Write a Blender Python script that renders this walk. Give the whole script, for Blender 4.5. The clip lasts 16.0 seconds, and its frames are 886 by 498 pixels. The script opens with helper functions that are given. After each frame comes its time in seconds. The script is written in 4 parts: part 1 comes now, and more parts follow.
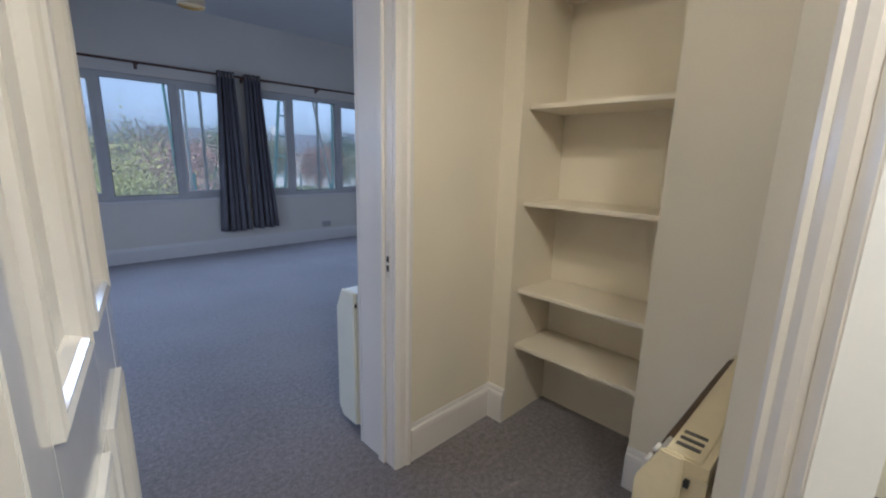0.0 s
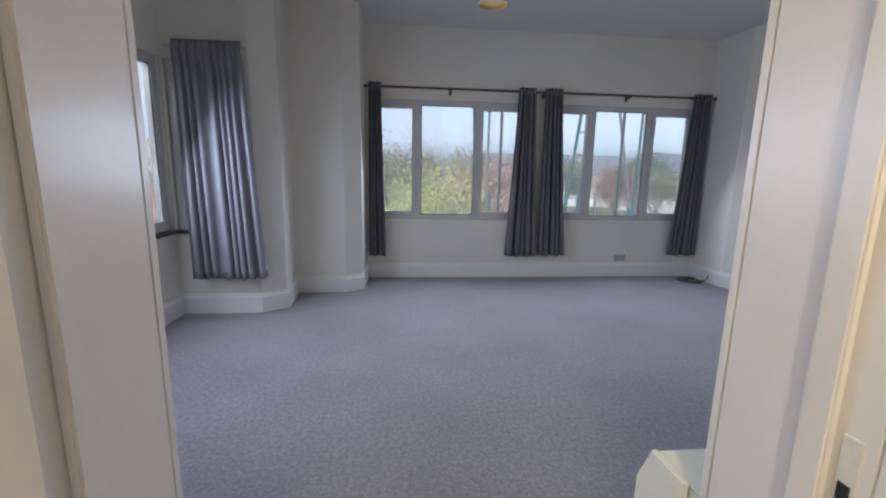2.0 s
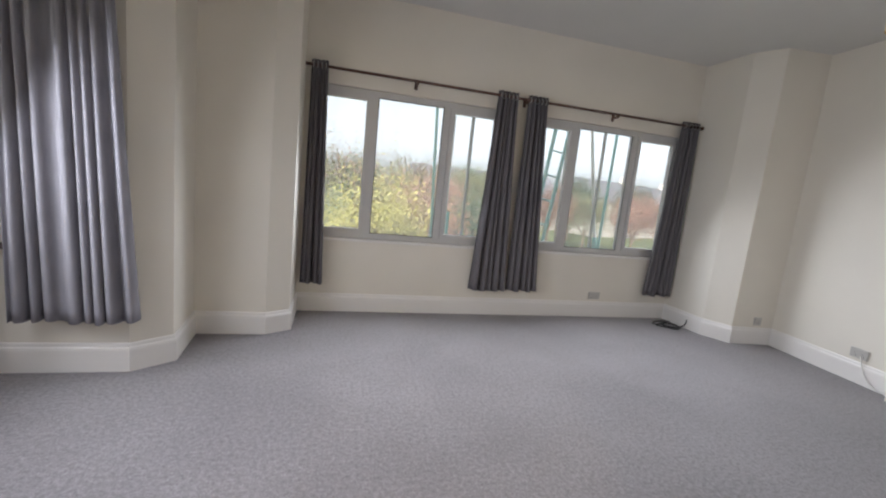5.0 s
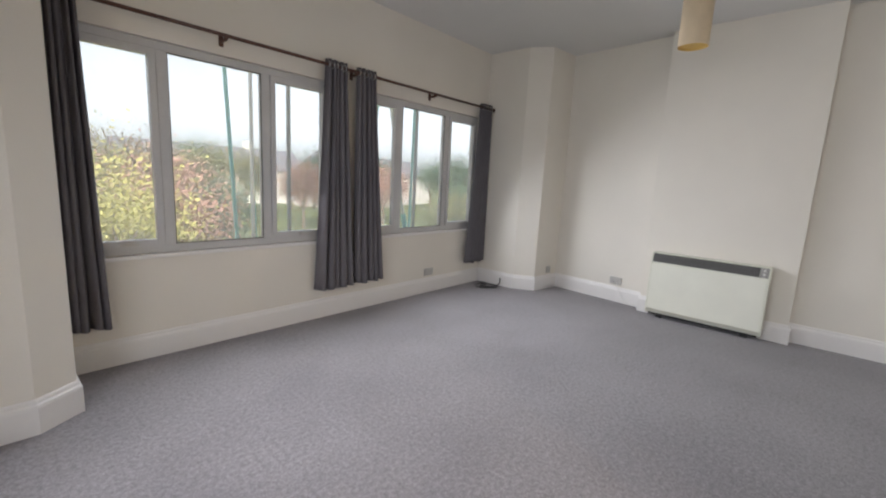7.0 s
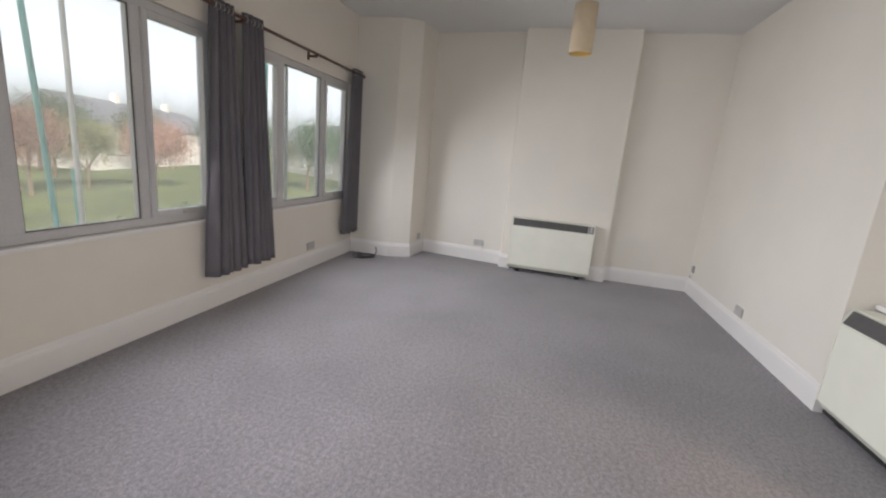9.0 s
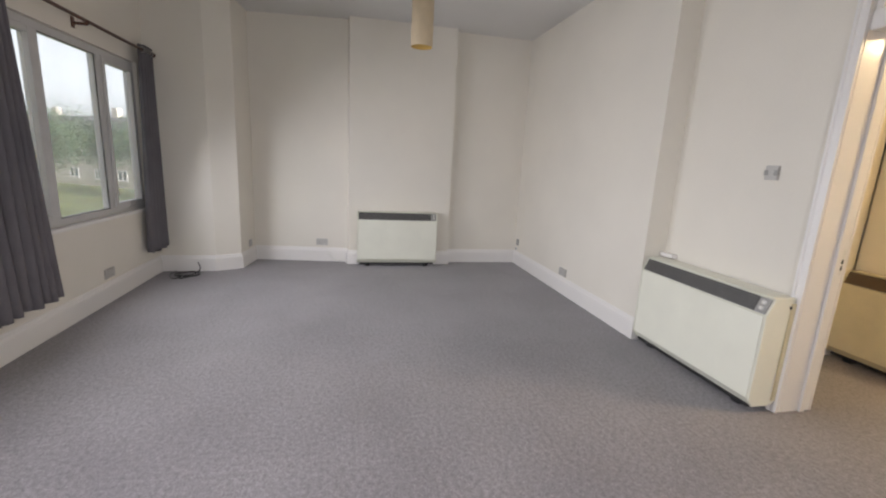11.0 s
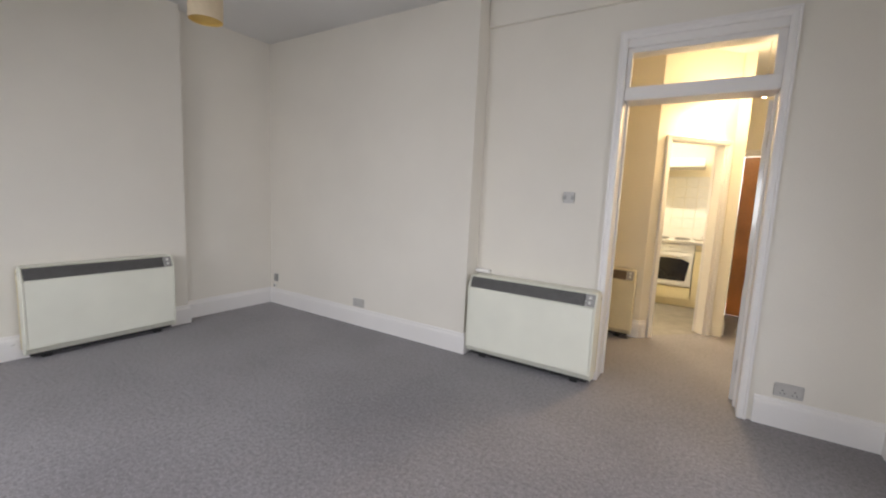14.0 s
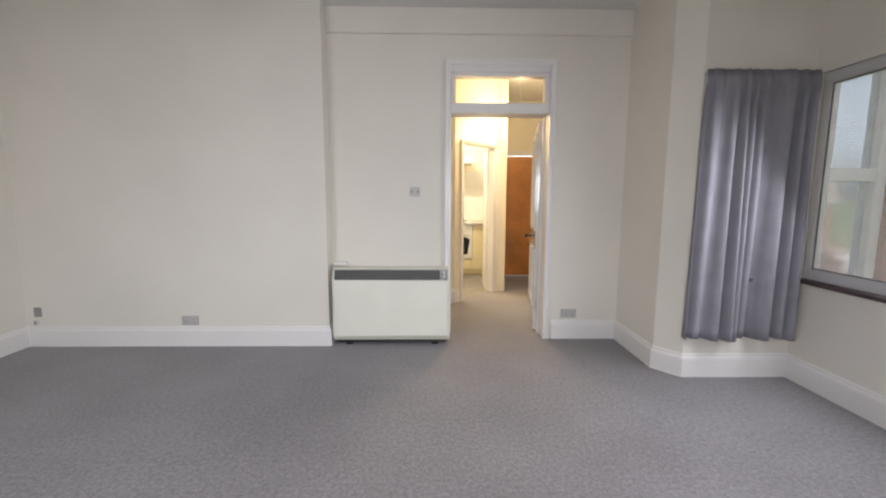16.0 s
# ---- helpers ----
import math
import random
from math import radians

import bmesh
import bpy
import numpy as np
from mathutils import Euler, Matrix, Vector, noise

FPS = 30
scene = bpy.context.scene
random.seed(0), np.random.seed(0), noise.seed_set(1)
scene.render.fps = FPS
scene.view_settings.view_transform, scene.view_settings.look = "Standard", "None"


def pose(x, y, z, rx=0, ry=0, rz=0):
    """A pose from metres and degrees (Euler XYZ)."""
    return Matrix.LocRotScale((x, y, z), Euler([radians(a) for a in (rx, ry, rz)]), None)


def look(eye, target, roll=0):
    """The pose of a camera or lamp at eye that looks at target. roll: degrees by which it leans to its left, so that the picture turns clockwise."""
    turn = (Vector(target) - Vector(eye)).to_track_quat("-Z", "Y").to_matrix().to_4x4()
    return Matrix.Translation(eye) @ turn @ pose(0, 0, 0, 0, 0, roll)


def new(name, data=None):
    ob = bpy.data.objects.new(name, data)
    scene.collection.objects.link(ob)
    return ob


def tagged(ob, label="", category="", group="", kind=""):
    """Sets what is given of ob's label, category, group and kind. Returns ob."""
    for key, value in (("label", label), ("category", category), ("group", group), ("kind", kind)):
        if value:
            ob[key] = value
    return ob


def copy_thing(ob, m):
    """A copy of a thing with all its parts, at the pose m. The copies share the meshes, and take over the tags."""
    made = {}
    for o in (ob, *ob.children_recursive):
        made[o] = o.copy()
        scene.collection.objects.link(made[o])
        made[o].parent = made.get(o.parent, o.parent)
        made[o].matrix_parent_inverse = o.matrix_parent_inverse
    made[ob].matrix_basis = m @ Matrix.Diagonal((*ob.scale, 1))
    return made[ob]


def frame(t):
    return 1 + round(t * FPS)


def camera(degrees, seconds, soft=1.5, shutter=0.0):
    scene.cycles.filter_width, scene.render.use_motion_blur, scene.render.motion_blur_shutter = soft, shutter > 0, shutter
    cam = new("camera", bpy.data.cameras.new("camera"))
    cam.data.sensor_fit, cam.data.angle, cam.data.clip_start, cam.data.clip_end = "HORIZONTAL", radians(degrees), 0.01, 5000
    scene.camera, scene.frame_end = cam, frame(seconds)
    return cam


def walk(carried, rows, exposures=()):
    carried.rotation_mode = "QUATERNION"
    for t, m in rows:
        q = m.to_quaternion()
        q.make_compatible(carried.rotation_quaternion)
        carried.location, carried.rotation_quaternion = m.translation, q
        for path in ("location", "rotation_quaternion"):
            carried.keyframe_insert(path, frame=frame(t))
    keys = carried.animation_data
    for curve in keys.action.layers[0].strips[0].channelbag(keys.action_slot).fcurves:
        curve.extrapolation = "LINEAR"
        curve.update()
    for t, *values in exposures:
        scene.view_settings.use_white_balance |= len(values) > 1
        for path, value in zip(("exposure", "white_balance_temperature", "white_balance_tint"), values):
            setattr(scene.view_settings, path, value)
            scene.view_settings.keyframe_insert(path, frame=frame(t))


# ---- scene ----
cam = camera(93.5, 16.0, soft=2.1)
METRES, EYE, TILT, LEAN, TURN = 7.02, 1.3, 0.0, 0.0, -44.3
ROWS = [
    (0.0, 0.0, 0.0, 0.0, 0.31, -12.13, -1.43),
    (0.5, -0.0023, 0.0272, -0.0004, 10.86, -11.01, -1.88),
    (1.0, -0.0104, 0.0613, -0.0007, 23.62, -9.51, -2.26),
    (1.5, -0.021, 0.1007, 0.001, 35.51, -9.27, -2.34),
    (2.0, -0.0452, 0.1292, -0.0012, 38.8, -10.2, -1.05),
    (2.5, -0.0657, 0.1554, 0.0001, 39.22, -9.67, -0.91),
    (3.0, -0.0786, 0.1823, 0.0024, 42.37, -8.51, -2.21),
    (5.5, -0.1907, 0.224, 0.0021, 20.86, -8.46, -6.44),
    (6.0, -0.2294, 0.2231, 0.0035, 7.75, -10.53, -5.15),
    (6.5, -0.2643, 0.2223, 0.0029, 2.46, -10.0, -4.07),
    (7.0, -0.2979, 0.239, 0.0049, -4.04, -9.28, -2.91),
    (7.5, -0.3299, 0.2479, 0.0045, -11.99, -9.39, -3.18),
    (8.0, -0.3748, 0.2469, 0.0082, -18.76, -10.45, -3.34),
    (10.5, -0.4824, 0.3009, 0.0068, -50.28, -12.77, -5.07),
    (11.0, -0.4726, 0.321, 0.0059, -57.6, -11.63, -2.91),
    (11.5, -0.4554, 0.3477, 0.0095, -65.03, -8.92, -1.8),
    (12.0, -0.4478, 0.3677, 0.0083, -66.71, -11.92, -2.74),
    (12.5, -0.4464, 0.4029, 0.0091, -71.19, -10.72, -1.28),
    (13.0, -0.4453, 0.4388, 0.0084, -77.85, -8.99, -2.31),
    (13.5, -0.4396, 0.4802, 0.0063, -90.2, -8.98, -1.3),
    (14.0, -0.4358, 0.5182, 0.0059, -103.25, -7.05, -2.63),
    (14.5, -0.4311, 0.5622, 0.0066, -114.07, -9.42, -3.82),
    (15.0, -0.4217, 0.5949, 0.0018, -124.75, -10.46, -0.83),
    (15.5, -0.4164, 0.6249, 0.0054, -131.77, -8.12, 0.46),
    (16.0, -0.4188, 0.6501, 0.0064, -136.74, -7.21, -0.26),
]
walk(cam, [(t, pose(0, 0, EYE, TILT, LEAN, TURN) @ pose(METRES * x, METRES * y, METRES * z, 90 + pitch, roll, yaw)) for t, x, y, z, yaw, pitch, roll in ROWS],
     [(0.0, 0.42, 4550, 9), (0.5, 0.58, 4800, 9), (1.0, 0.7, 4950, 9), (1.6, 0.75, 5050, 9), (2.2, 1.05, 5500, 9), (3.0, 1.27, 6200, 9), (5.5, 1.38, 6250, 8), (11.0, 1.22, 6500, 10), (13.0, 1.2, 6450, 10), (14.0, 1.08, 6400, 9), (15.0, 1.18, 6350, 9), (16.0, 1.22, 6350, 9)])

# ---- light ----
world = bpy.data.worlds.new("sky")
scene.world = world
world.use_nodes = True
wn = world.node_tree.nodes
sky = wn.new("ShaderNodeTexSky")
sky.sky_type = 'NISHITA'
sky.sun_disc = False
sky.sun_elevation = radians(30)
sky.sun_rotation = radians(215)
sky.dust_density = 3.0
sky.ozone_density = 0.3
sky.air_density = 0.6
pale = wn.new("ShaderNodeHueSaturation")
pale.inputs["Saturation"].default_value = 0.25
world.node_tree.links.new(sky.outputs[0], pale.inputs["Color"])
world.node_tree.links.new(pale.outputs[0], wn["Background"].inputs[0])
wn["Background"].inputs[1].default_value = 0.135


HALL_BULB = (0.04, 0.03, 2.34)


def lamp(name, kind, m, power, colour, **more):
    data = bpy.data.lights.new(name, kind)
    data.energy, data.color = power, colour
    for k, v in more.items():
        if k == "size":
            data.size = v
        if k == "size_y":
            data.shape, data.size_y = "RECTANGLE", v
        if k == "radius":
            data.shadow_soft_size = v
        if k == "cone":
            data.spot_size, data.spot_blend = radians(v), 0.7
        if k == "spread":
            data.spread = radians(v)
        if k == "angle":
            data.angle = radians(v)
    ob = new(name, data)
    ob.matrix_world = m
    return ob


lamp("sun", "SUN", look((-5, -7, 5.5), (0, 0, 0)), 3.0, (1.0, 0.93, 0.84), angle=8)
SKYC = (0.90, 0.91, 0.98)
lamp("window_light_north_a", "AREA", pose(0.95, 5.86, 1.48, 65, 0, 180), 11.8, SKYC, size=1.4, size_y=0.85, spread=135)
lamp("window_light_north_b", "AREA", pose(3.10, 5.86, 1.48, 65, 0, 180), 11.8, SKYC, size=1.15, size_y=0.85, spread=135)
lamp("window_light_west", "AREA", pose(-1.40, 3.52, 1.50, 62, 0, 270), 14.5, SKYC, size=1.9, size_y=0.85, spread=150)
WARM = (1.0, 0.74, 0.43)
lamp("hall_bulb_light", "POINT", pose(HALL_BULB[0], HALL_BULB[1], HALL_BULB[2] + 0.03), 13, WARM, radius=0.05)
lamp("hall_spot_light", "SPOT", look((0.27, -0.27, 2.43), (1.15, 0.65, 0.0)), 44, WARM, radius=0.04, cone=104)
lamp("kitchen_light", "AREA", pose(1.1, -1.1, 2.8), 30, (1.0, 0.86, 0.62), size=0.9, size_y=0.1)


# ---- materials ----
def material(name, base, rough=0.6, metal=0.0, vary=0.08, scale=6.0, fine=90.0, bump=0.15, fine_vary=0.04, spec=0.5, coat=0.0, dist=0.004):
    m = bpy.data.materials.new(name)
    m.use_nodes = True
    n, l = m.node_tree.nodes, m.node_tree.links
    b = n["Principled BSDF"]
    b.inputs["Metallic"].default_value = metal
    b.inputs["Specular IOR Level"].default_value = spec
    b.inputs["Coat Weight"].default_value = coat
    b.inputs["Coat Roughness"].default_value = 0.12
    co = n.new("ShaderNodeTexCoord")
    big, small = n.new("ShaderNodeTexNoise"), n.new("ShaderNodeTexNoise")
    for tex, s, d in ((big, scale, 4), (small, fine, 3)):
        tex.inputs["Scale"].default_value = s
        tex.inputs["Detail"].default_value = d
        l.new(co.outputs["Object"], tex.inputs["Vector"])
    mixes = []
    src = None
    for tex, v in ((big, vary), (small, fine_vary)):
        ramp = n.new("ShaderNodeMapRange")
        ramp.inputs[1].default_value, ramp.inputs[2].default_value = 0.3, 0.7
        ramp.inputs[3].default_value, ramp.inputs[4].default_value = 1 - v, 1 + v
        l.new(tex.outputs["Fac"], ramp.inputs[0])
        mul = n.new("ShaderNodeVectorMath")
        mul.operation = "SCALE"
        if src is None:
            mul.inputs[0].default_value = base
        else:
            l.new(src, mul.inputs[0])
        l.new(ramp.outputs[0], mul.inputs["Scale"])
        src = mul.outputs[0]
    l.new(src, b.inputs["Base Color"])
    rr = n.new("ShaderNodeMapRange")
    rr.inputs[3].default_value, rr.inputs[4].default_value = max(0.02, rough - 0.03), min(1, rough + 0.03)
    l.new(big.outputs["Fac"], rr.inputs[0])
    l.new(rr.outputs[0], b.inputs["Roughness"])
    if bump:
        bm_ = n.new("ShaderNodeBump")
        bm_.inputs["Strength"].default_value = bump
        bm_.inputs["Distance"].default_value = dist
        l.new(small.outputs["Fac"], bm_.inputs["Height"])
        l.new(bm_.outputs[0], b.inputs["Normal"])
    return m


def carpet_material():
    m = material("carpet_pile", (0.205, 0.188, 0.196), 0.95, vary=0.12, scale=1.3, fine=130, bump=0.32, fine_vary=0.18, spec=0.1, dist=0.006)
    n, l = m.node_tree.nodes, m.node_tree.links
    b = n["Principled BSDF"]
    b.inputs["Sheen Weight"].default_value = 0.25
    co = n.new("ShaderNodeTexCoord")
    sp = n.new("ShaderNodeTexNoise")
    sp.inputs["Scale"].default_value, sp.inputs["Detail"].default_value = 44, 8
    sp.inputs["Roughness"].default_value = 0.8
    l.new(co.outputs["Object"], sp.inputs["Vector"])
    ramp = n.new("ShaderNodeMapRange")
    ramp.inputs[1].default_value, ramp.inputs[2].default_value = 0.35, 0.65
    ramp.inputs[3].default_value, ramp.inputs[4].default_value = 0.68, 1.36
    l.new(sp.outputs["Fac"], ramp.inputs[0])
    mul = n.new("ShaderNodeVectorMath")
    mul.operation = "SCALE"
    old = b.inputs["Base Color"].links[0].from_socket
    l.new(old, mul.inputs[0])
    l.new(ramp.outputs[0], mul.inputs["Scale"])
    l.new(mul.outputs[0], b.inputs["Base Color"])
    return m


def glass_material(name="window_glass", tint=(1, 1, 1), haze=0.19):
    m = bpy.data.materials.new(name)
    m.use_nodes = True
    n, l = m.node_tree.nodes, m.node_tree.links
    n.remove(n["Principled BSDF"])
    tr, gl, mix = (n.new(k) for k in ("ShaderNodeBsdfTransparent", "ShaderNodeBsdfGlossy", "ShaderNodeMixShader"))
    tr.inputs[0].default_value = (*tint, 1)
    gl.inputs["Roughness"].default_value = 0.3
    mix.inputs[0].default_value = 0.025
    l.new(tr.outputs[0], mix.inputs[1])
    l.new(gl.outputs[0], mix.inputs[2])
    # Translucent veil: the hazy brightness of the view outdoors is put into the pane.
    veil_mix, veil = n.new("ShaderNodeMixShader"), n.new("ShaderNodeBsdfTranslucent")
    veil_noise = n.new("ShaderNodeTexNoise")
    veil_noise.inputs["Scale"].default_value = 2.2
    span = n.new("ShaderNodeMapRange")
    span.inputs[3].default_value, span.inputs[4].default_value = haze * 0.6, haze * 1.4
    l.new(veil_noise.outputs["Fac"], span.inputs[0])
    l.new(span.outputs[0], veil_mix.inputs[0])
    veil.inputs[0].default_value = (0.9, 0.9, 0.9, 1)
    l.new(mix.outputs[0], veil_mix.inputs[1])
    l.new(veil.outputs[0], veil_mix.inputs[2])
    l.new(veil_mix.outputs[0], n["Material Output"].inputs[0])
    return m


def glow_material(name, colour, power):
    m = bpy.data.materials.new(name)
    m.use_nodes = True
    b = m.node_tree.nodes["Principled BSDF"]
    b.inputs["Base Color"].default_value = (*colour, 1)
    b.inputs["Emission Color"].default_value = (*colour, 1)
    b.inputs["Emission Strength"].default_value = power
    return m


WALL = material("cream_emulsion", (0.77, 0.725, 0.645), 0.75, vary=0.035, scale=1.3, fine=220, bump=0.12, fine_vary=0.015, spec=0.3, dist=0.002)
HALLWALL = material("hall_cream_emulsion", (0.82, 0.755, 0.61), 0.6, vary=0.04, scale=1.5, fine=200, bump=0.12, fine_vary=0.015, spec=0.3, dist=0.002)
CEIL = material("ceiling_white", (0.70, 0.69, 0.67), 0.85, vary=0.03, scale=1.1, fine=160, bump=0.15, fine_vary=0.02, spec=0.2)
GLOSS = material("white_gloss_paint", (0.80, 0.77, 0.74), 0.36, vary=0.012, scale=3, fine=60, bump=0.03, fine_vary=0.008, coat=0.15)
DOORPAINT = material("door_gloss_paint", (0.74, 0.72, 0.69), 0.12, vary=0.03, scale=3, fine=30, bump=0.02, fine_vary=0.012, coat=0.7)
CARPET = carpet_material()
# White frames seen against the sky: their backlit shade is in this grey base.
UPVC = material("shaded_white_upvc", (0.56, 0.55, 0.54), 0.35, vary=0.04, scale=5, fine=80, bump=0.02)
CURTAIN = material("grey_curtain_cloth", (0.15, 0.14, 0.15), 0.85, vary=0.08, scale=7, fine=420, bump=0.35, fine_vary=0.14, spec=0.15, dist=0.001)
# Bay curtains: window light on the folds is put into a paler grey.
CURTAIN_W = material("grey_lit_curtain_cloth", (0.26, 0.25, 0.275), 0.9, vary=0.08, scale=7, fine=420, bump=0.3, fine_vary=0.12, spec=0.08, dist=0.001)
RODM = material("brown_wood_rod", (0.10, 0.045, 0.03), 0.4, vary=0.2, scale=12, fine=80)
DARKWOOD = material("dark_stained_sill", (0.06, 0.035, 0.035), 0.45, vary=0.2, scale=10, fine=70)
HEATER = material("heater_cream_enamel", (0.80, 0.79, 0.68), 0.38, vary=0.03, scale=4, fine=120, bump=0.03, fine_vary=0.012)
HEATER_OLD = material("aged_heater_enamel", (0.74, 0.66, 0.45), 0.42, vary=0.06, scale=5, fine=120, bump=0.03, fine_vary=0.02)
GRILLE = material("grey_grille", (0.10, 0.095, 0.09), 0.5, vary=0.1, scale=20, fine=100)
GREYTRIM = material("grey_control_plate", (0.33, 0.32, 0.30), 0.45)
BLACK = material("black_plastic", (0.02, 0.02, 0.02), 0.4)
BROWNB = material("brown_grille", (0.12, 0.08, 0.05), 0.5)
PLASTIC = material("white_plastic", (0.72, 0.70, 0.66), 0.35, vary=0.03)
SOCKETM = material("greyed_socket_plastic", (0.50, 0.48, 0.45), 0.4, vary=0.03)
STEEL = material("brushed_steel", (0.55, 0.53, 0.50), 0.35, metal=0.9)
BRASS = material("aged_brass", (0.40, 0.30, 0.16), 0.4, metal=0.8)
PAPER = material("cream_lampshade", (0.62, 0.50, 0.34), 0.8, vary=0.05, scale=15, fine=150)
PAPERIN = material("yellow_shade_lining", (0.62, 0.40, 0.10), 0.7, vary=0.05, scale=15, fine=150)
ORANGE = material("varnished_pine", (0.50, 0.20, 0.05), 0.35, vary=0.2, scale=3, fine=30, coat=0.4)
VINYL = material("grey_vinyl_floor", (0.20, 0.18, 0.16), 0.45, vary=0.2, scale=8, fine=60)
CABINET = material("cream_cabinet", (0.72, 0.62, 0.38), 0.45, vary=0.04)
WORKTOP = material("grey_worktop", (0.45, 0.42, 0.38), 0.4, vary=0.1, fine=200, fine_vary=0.2)
TILE = material("white_tile", (0.74, 0.72, 0.68), 0.2, vary=0.03)
OVENWHITE = material("white_enamel", (0.78, 0.76, 0.72), 0.25, vary=0.02)
OVENGLASS = material("dark_oven_glass", (0.015, 0.013, 0.012), 0.08)
GLASS = glass_material()
CLEAR = glass_material("clear_glass", haze=0.01)
BULB = glow_material("lit_bulb", (1.0, 0.75, 0.42), 14.0)
TUBE = glow_material("lit_tube", (1.0, 0.88, 0.66), 6.0)


# ---- mesh helpers ----
def mesh_object(name, bm, mat, parent=None, smooth=False):
    me = bpy.data.meshes.new(name)
    bmesh.ops.recalc_face_normals(bm, faces=bm.faces[:])
    bm.to_mesh(me)
    bm.free()
    if smooth:
        for p in me.polygons:
            p.use_smooth = True
    me.materials.append(mat)
    ob = new(name, me)
    ob.parent = parent
    return ob


def part(name, bm, mat, parent, label="", smooth=False):
    ob = mesh_object(name, bm, mat, parent, smooth)
    return tagged(ob, label) if label else ob


def thing(name, m, label, category, group="", kind=""):
    ob = new(name)
    ob.empty_display_size = 0.1
    ob.matrix_world = m
    return tagged(ob, label, category, group, kind)


def box(bm, x0, y0, z0, x1, y1, z1, bevel=0.0, seg=2):
    vs = [bm.verts.new((x, y, z)) for x in (x0, x1) for y in (y0, y1) for z in (z0, z1)]
    fs = [bm.faces.new([vs[i] for i in q]) for q in ((0, 1, 3, 2), (4, 6, 7, 5), (0, 4, 5, 1), (2, 3, 7, 6), (0, 2, 6, 4), (1, 5, 7, 3))]
    if bevel:
        es = list({e for f in fs for e in f.edges})
        bmesh.ops.bevel(bm, geom=es, offset=bevel, segments=seg, affect="EDGES", clamp_overlap=True)
    return bm


def boxed(*a, bevel=0.0, seg=2):
    return box(bmesh.new(), *a, bevel=bevel, seg=seg)


def prism(pts, z0, z1):
    bm = bmesh.new()
    lo = [bm.verts.new((x, y, z0)) for x, y in pts]
    hi = [bm.verts.new((x, y, z1)) for x, y in pts]
    bm.faces.new(lo[::-1])
    bm.faces.new(hi)
    for i in range(len(pts)):
        j = (i + 1) % len(pts)
        bm.faces.new((lo[i], lo[j], hi[j], hi[i]))
    return bm


def rod(bm, p, q, r, sides=12):
    p, q = Vector(p), Vector(q)
    m = Matrix.Translation((p + q) / 2) @ (q - p).to_track_quat("Z", "Y").to_matrix().to_4x4()
    bmesh.ops.create_cone(bm, cap_ends=True, segments=sides, radius1=r, radius2=r, depth=(q - p).length, matrix=m)
    return bm


def lathe(profile, sides=24, bm=None, m=Matrix()):
    bm = bm or bmesh.new()
    rings = []
    for r, z in profile:
        rings.append([bm.verts.new(m @ Vector((r * math.cos(2 * math.pi * i / sides), r * math.sin(2 * math.pi * i / sides), z))) for i in range(sides)])
    for a, b in zip(rings, rings[1:]):
        for i in range(sides):
            bm.faces.new((a[i], a[(i + 1) % sides], b[(i + 1) % sides], b[i]))
    return bm


def sweep(line, profile, closed=False):
    """A profile of (distance to the left, height) along a plan line, mitred at its corners."""
    bm = bmesh.new()
    pts = [Vector(p) for p in line]
    n = len(pts)
    rings = []
    for i, p in enumerate(pts):
        before = (p - pts[i - 1]).normalized() if i or closed else None
        after = (pts[(i + 1) % n] - p).normalized() if i < n - 1 or closed else None
        a, b = before or after, after or before
        na, nb = Vector((-a.y, a.x)), Vector((-b.y, b.x))
        mit = (na + nb) / (1 + na.dot(nb))
        rings.append([bm.verts.new((p.x + mit.x * d, p.y + mit.y * d, z)) for d, z in profile])
    pairs = list(zip(rings, rings[1:])) + ([(rings[-1], rings[0])] if closed else [])
    k = len(profile)
    for a, b in pairs:
        for i in range(k):
            bm.faces.new((a[i], a[(i + 1) % k], b[(i + 1) % k], b[i]))
    if not closed:
        bm.faces.new(rings[0])
        bm.faces.new(rings[-1][::-1])
    return bm


def wall(name, p, q, thick, mat, openings=(), z0=0.0, z1=2.96, label="", ext0=0.0, ext1=0.0, before=None, after=None):
    """A wall from p to q with the room on its left; openings as (from, to, sill, head) along it."""
    p, q = Vector(p), Vector(q)
    d = (q - p).normalized()
    r = Vector((d.y, -d.x))
    length = (q - p).length
    bm = bmesh.new()

    def corner(prev, here, nxt):
        a, c = (here - prev).normalized(), (nxt - here).normalized()
        na, nc = Vector((a.y, -a.x)), Vector((c.y, -c.x))
        return here + (na + nc) / (1 + na.dot(nc)) * thick

    out0 = corner(Vector(before), p, q) if before else p + r * thick - d * ext0
    out1 = corner(p, q, Vector(after)) if after else q + r * thick + d * ext1

    def block(a, b, lo, hi):
        if b - a < 1e-4 or hi - lo < 1e-4:
            return
        c = [p + d * a, p + d * b, out1 if b > length - 1e-4 else p + d * b + r * thick, out0 if a < 1e-4 else p + d * a + r * thick]
        vs = [bm.verts.new((v.x, v.y, z)) for z in (lo, hi) for v in c]
        for f in ((3, 2, 1, 0), (4, 5, 6, 7), (0, 1, 5, 4), (1, 2, 6, 5), (2, 3, 7, 6), (3, 0, 4, 7)):
            bm.faces.new([vs[i] for i in f])

    at = -ext0
    for a, b, lo, hi in sorted(openings):
        block(at, a, z0, z1)
        block(a, b, z0, lo)
        block(a, b, hi, z1)
        at = b
    block(at, length + ext1, z0, z1)
    bmesh.ops.remove_doubles(bm, verts=bm.verts[:], dist=1e-5)
    ob = mesh_object(name, bm, mat)
    return tagged(ob, label or "cream painted plaster wall with faint marks", "wall", kind="structure")


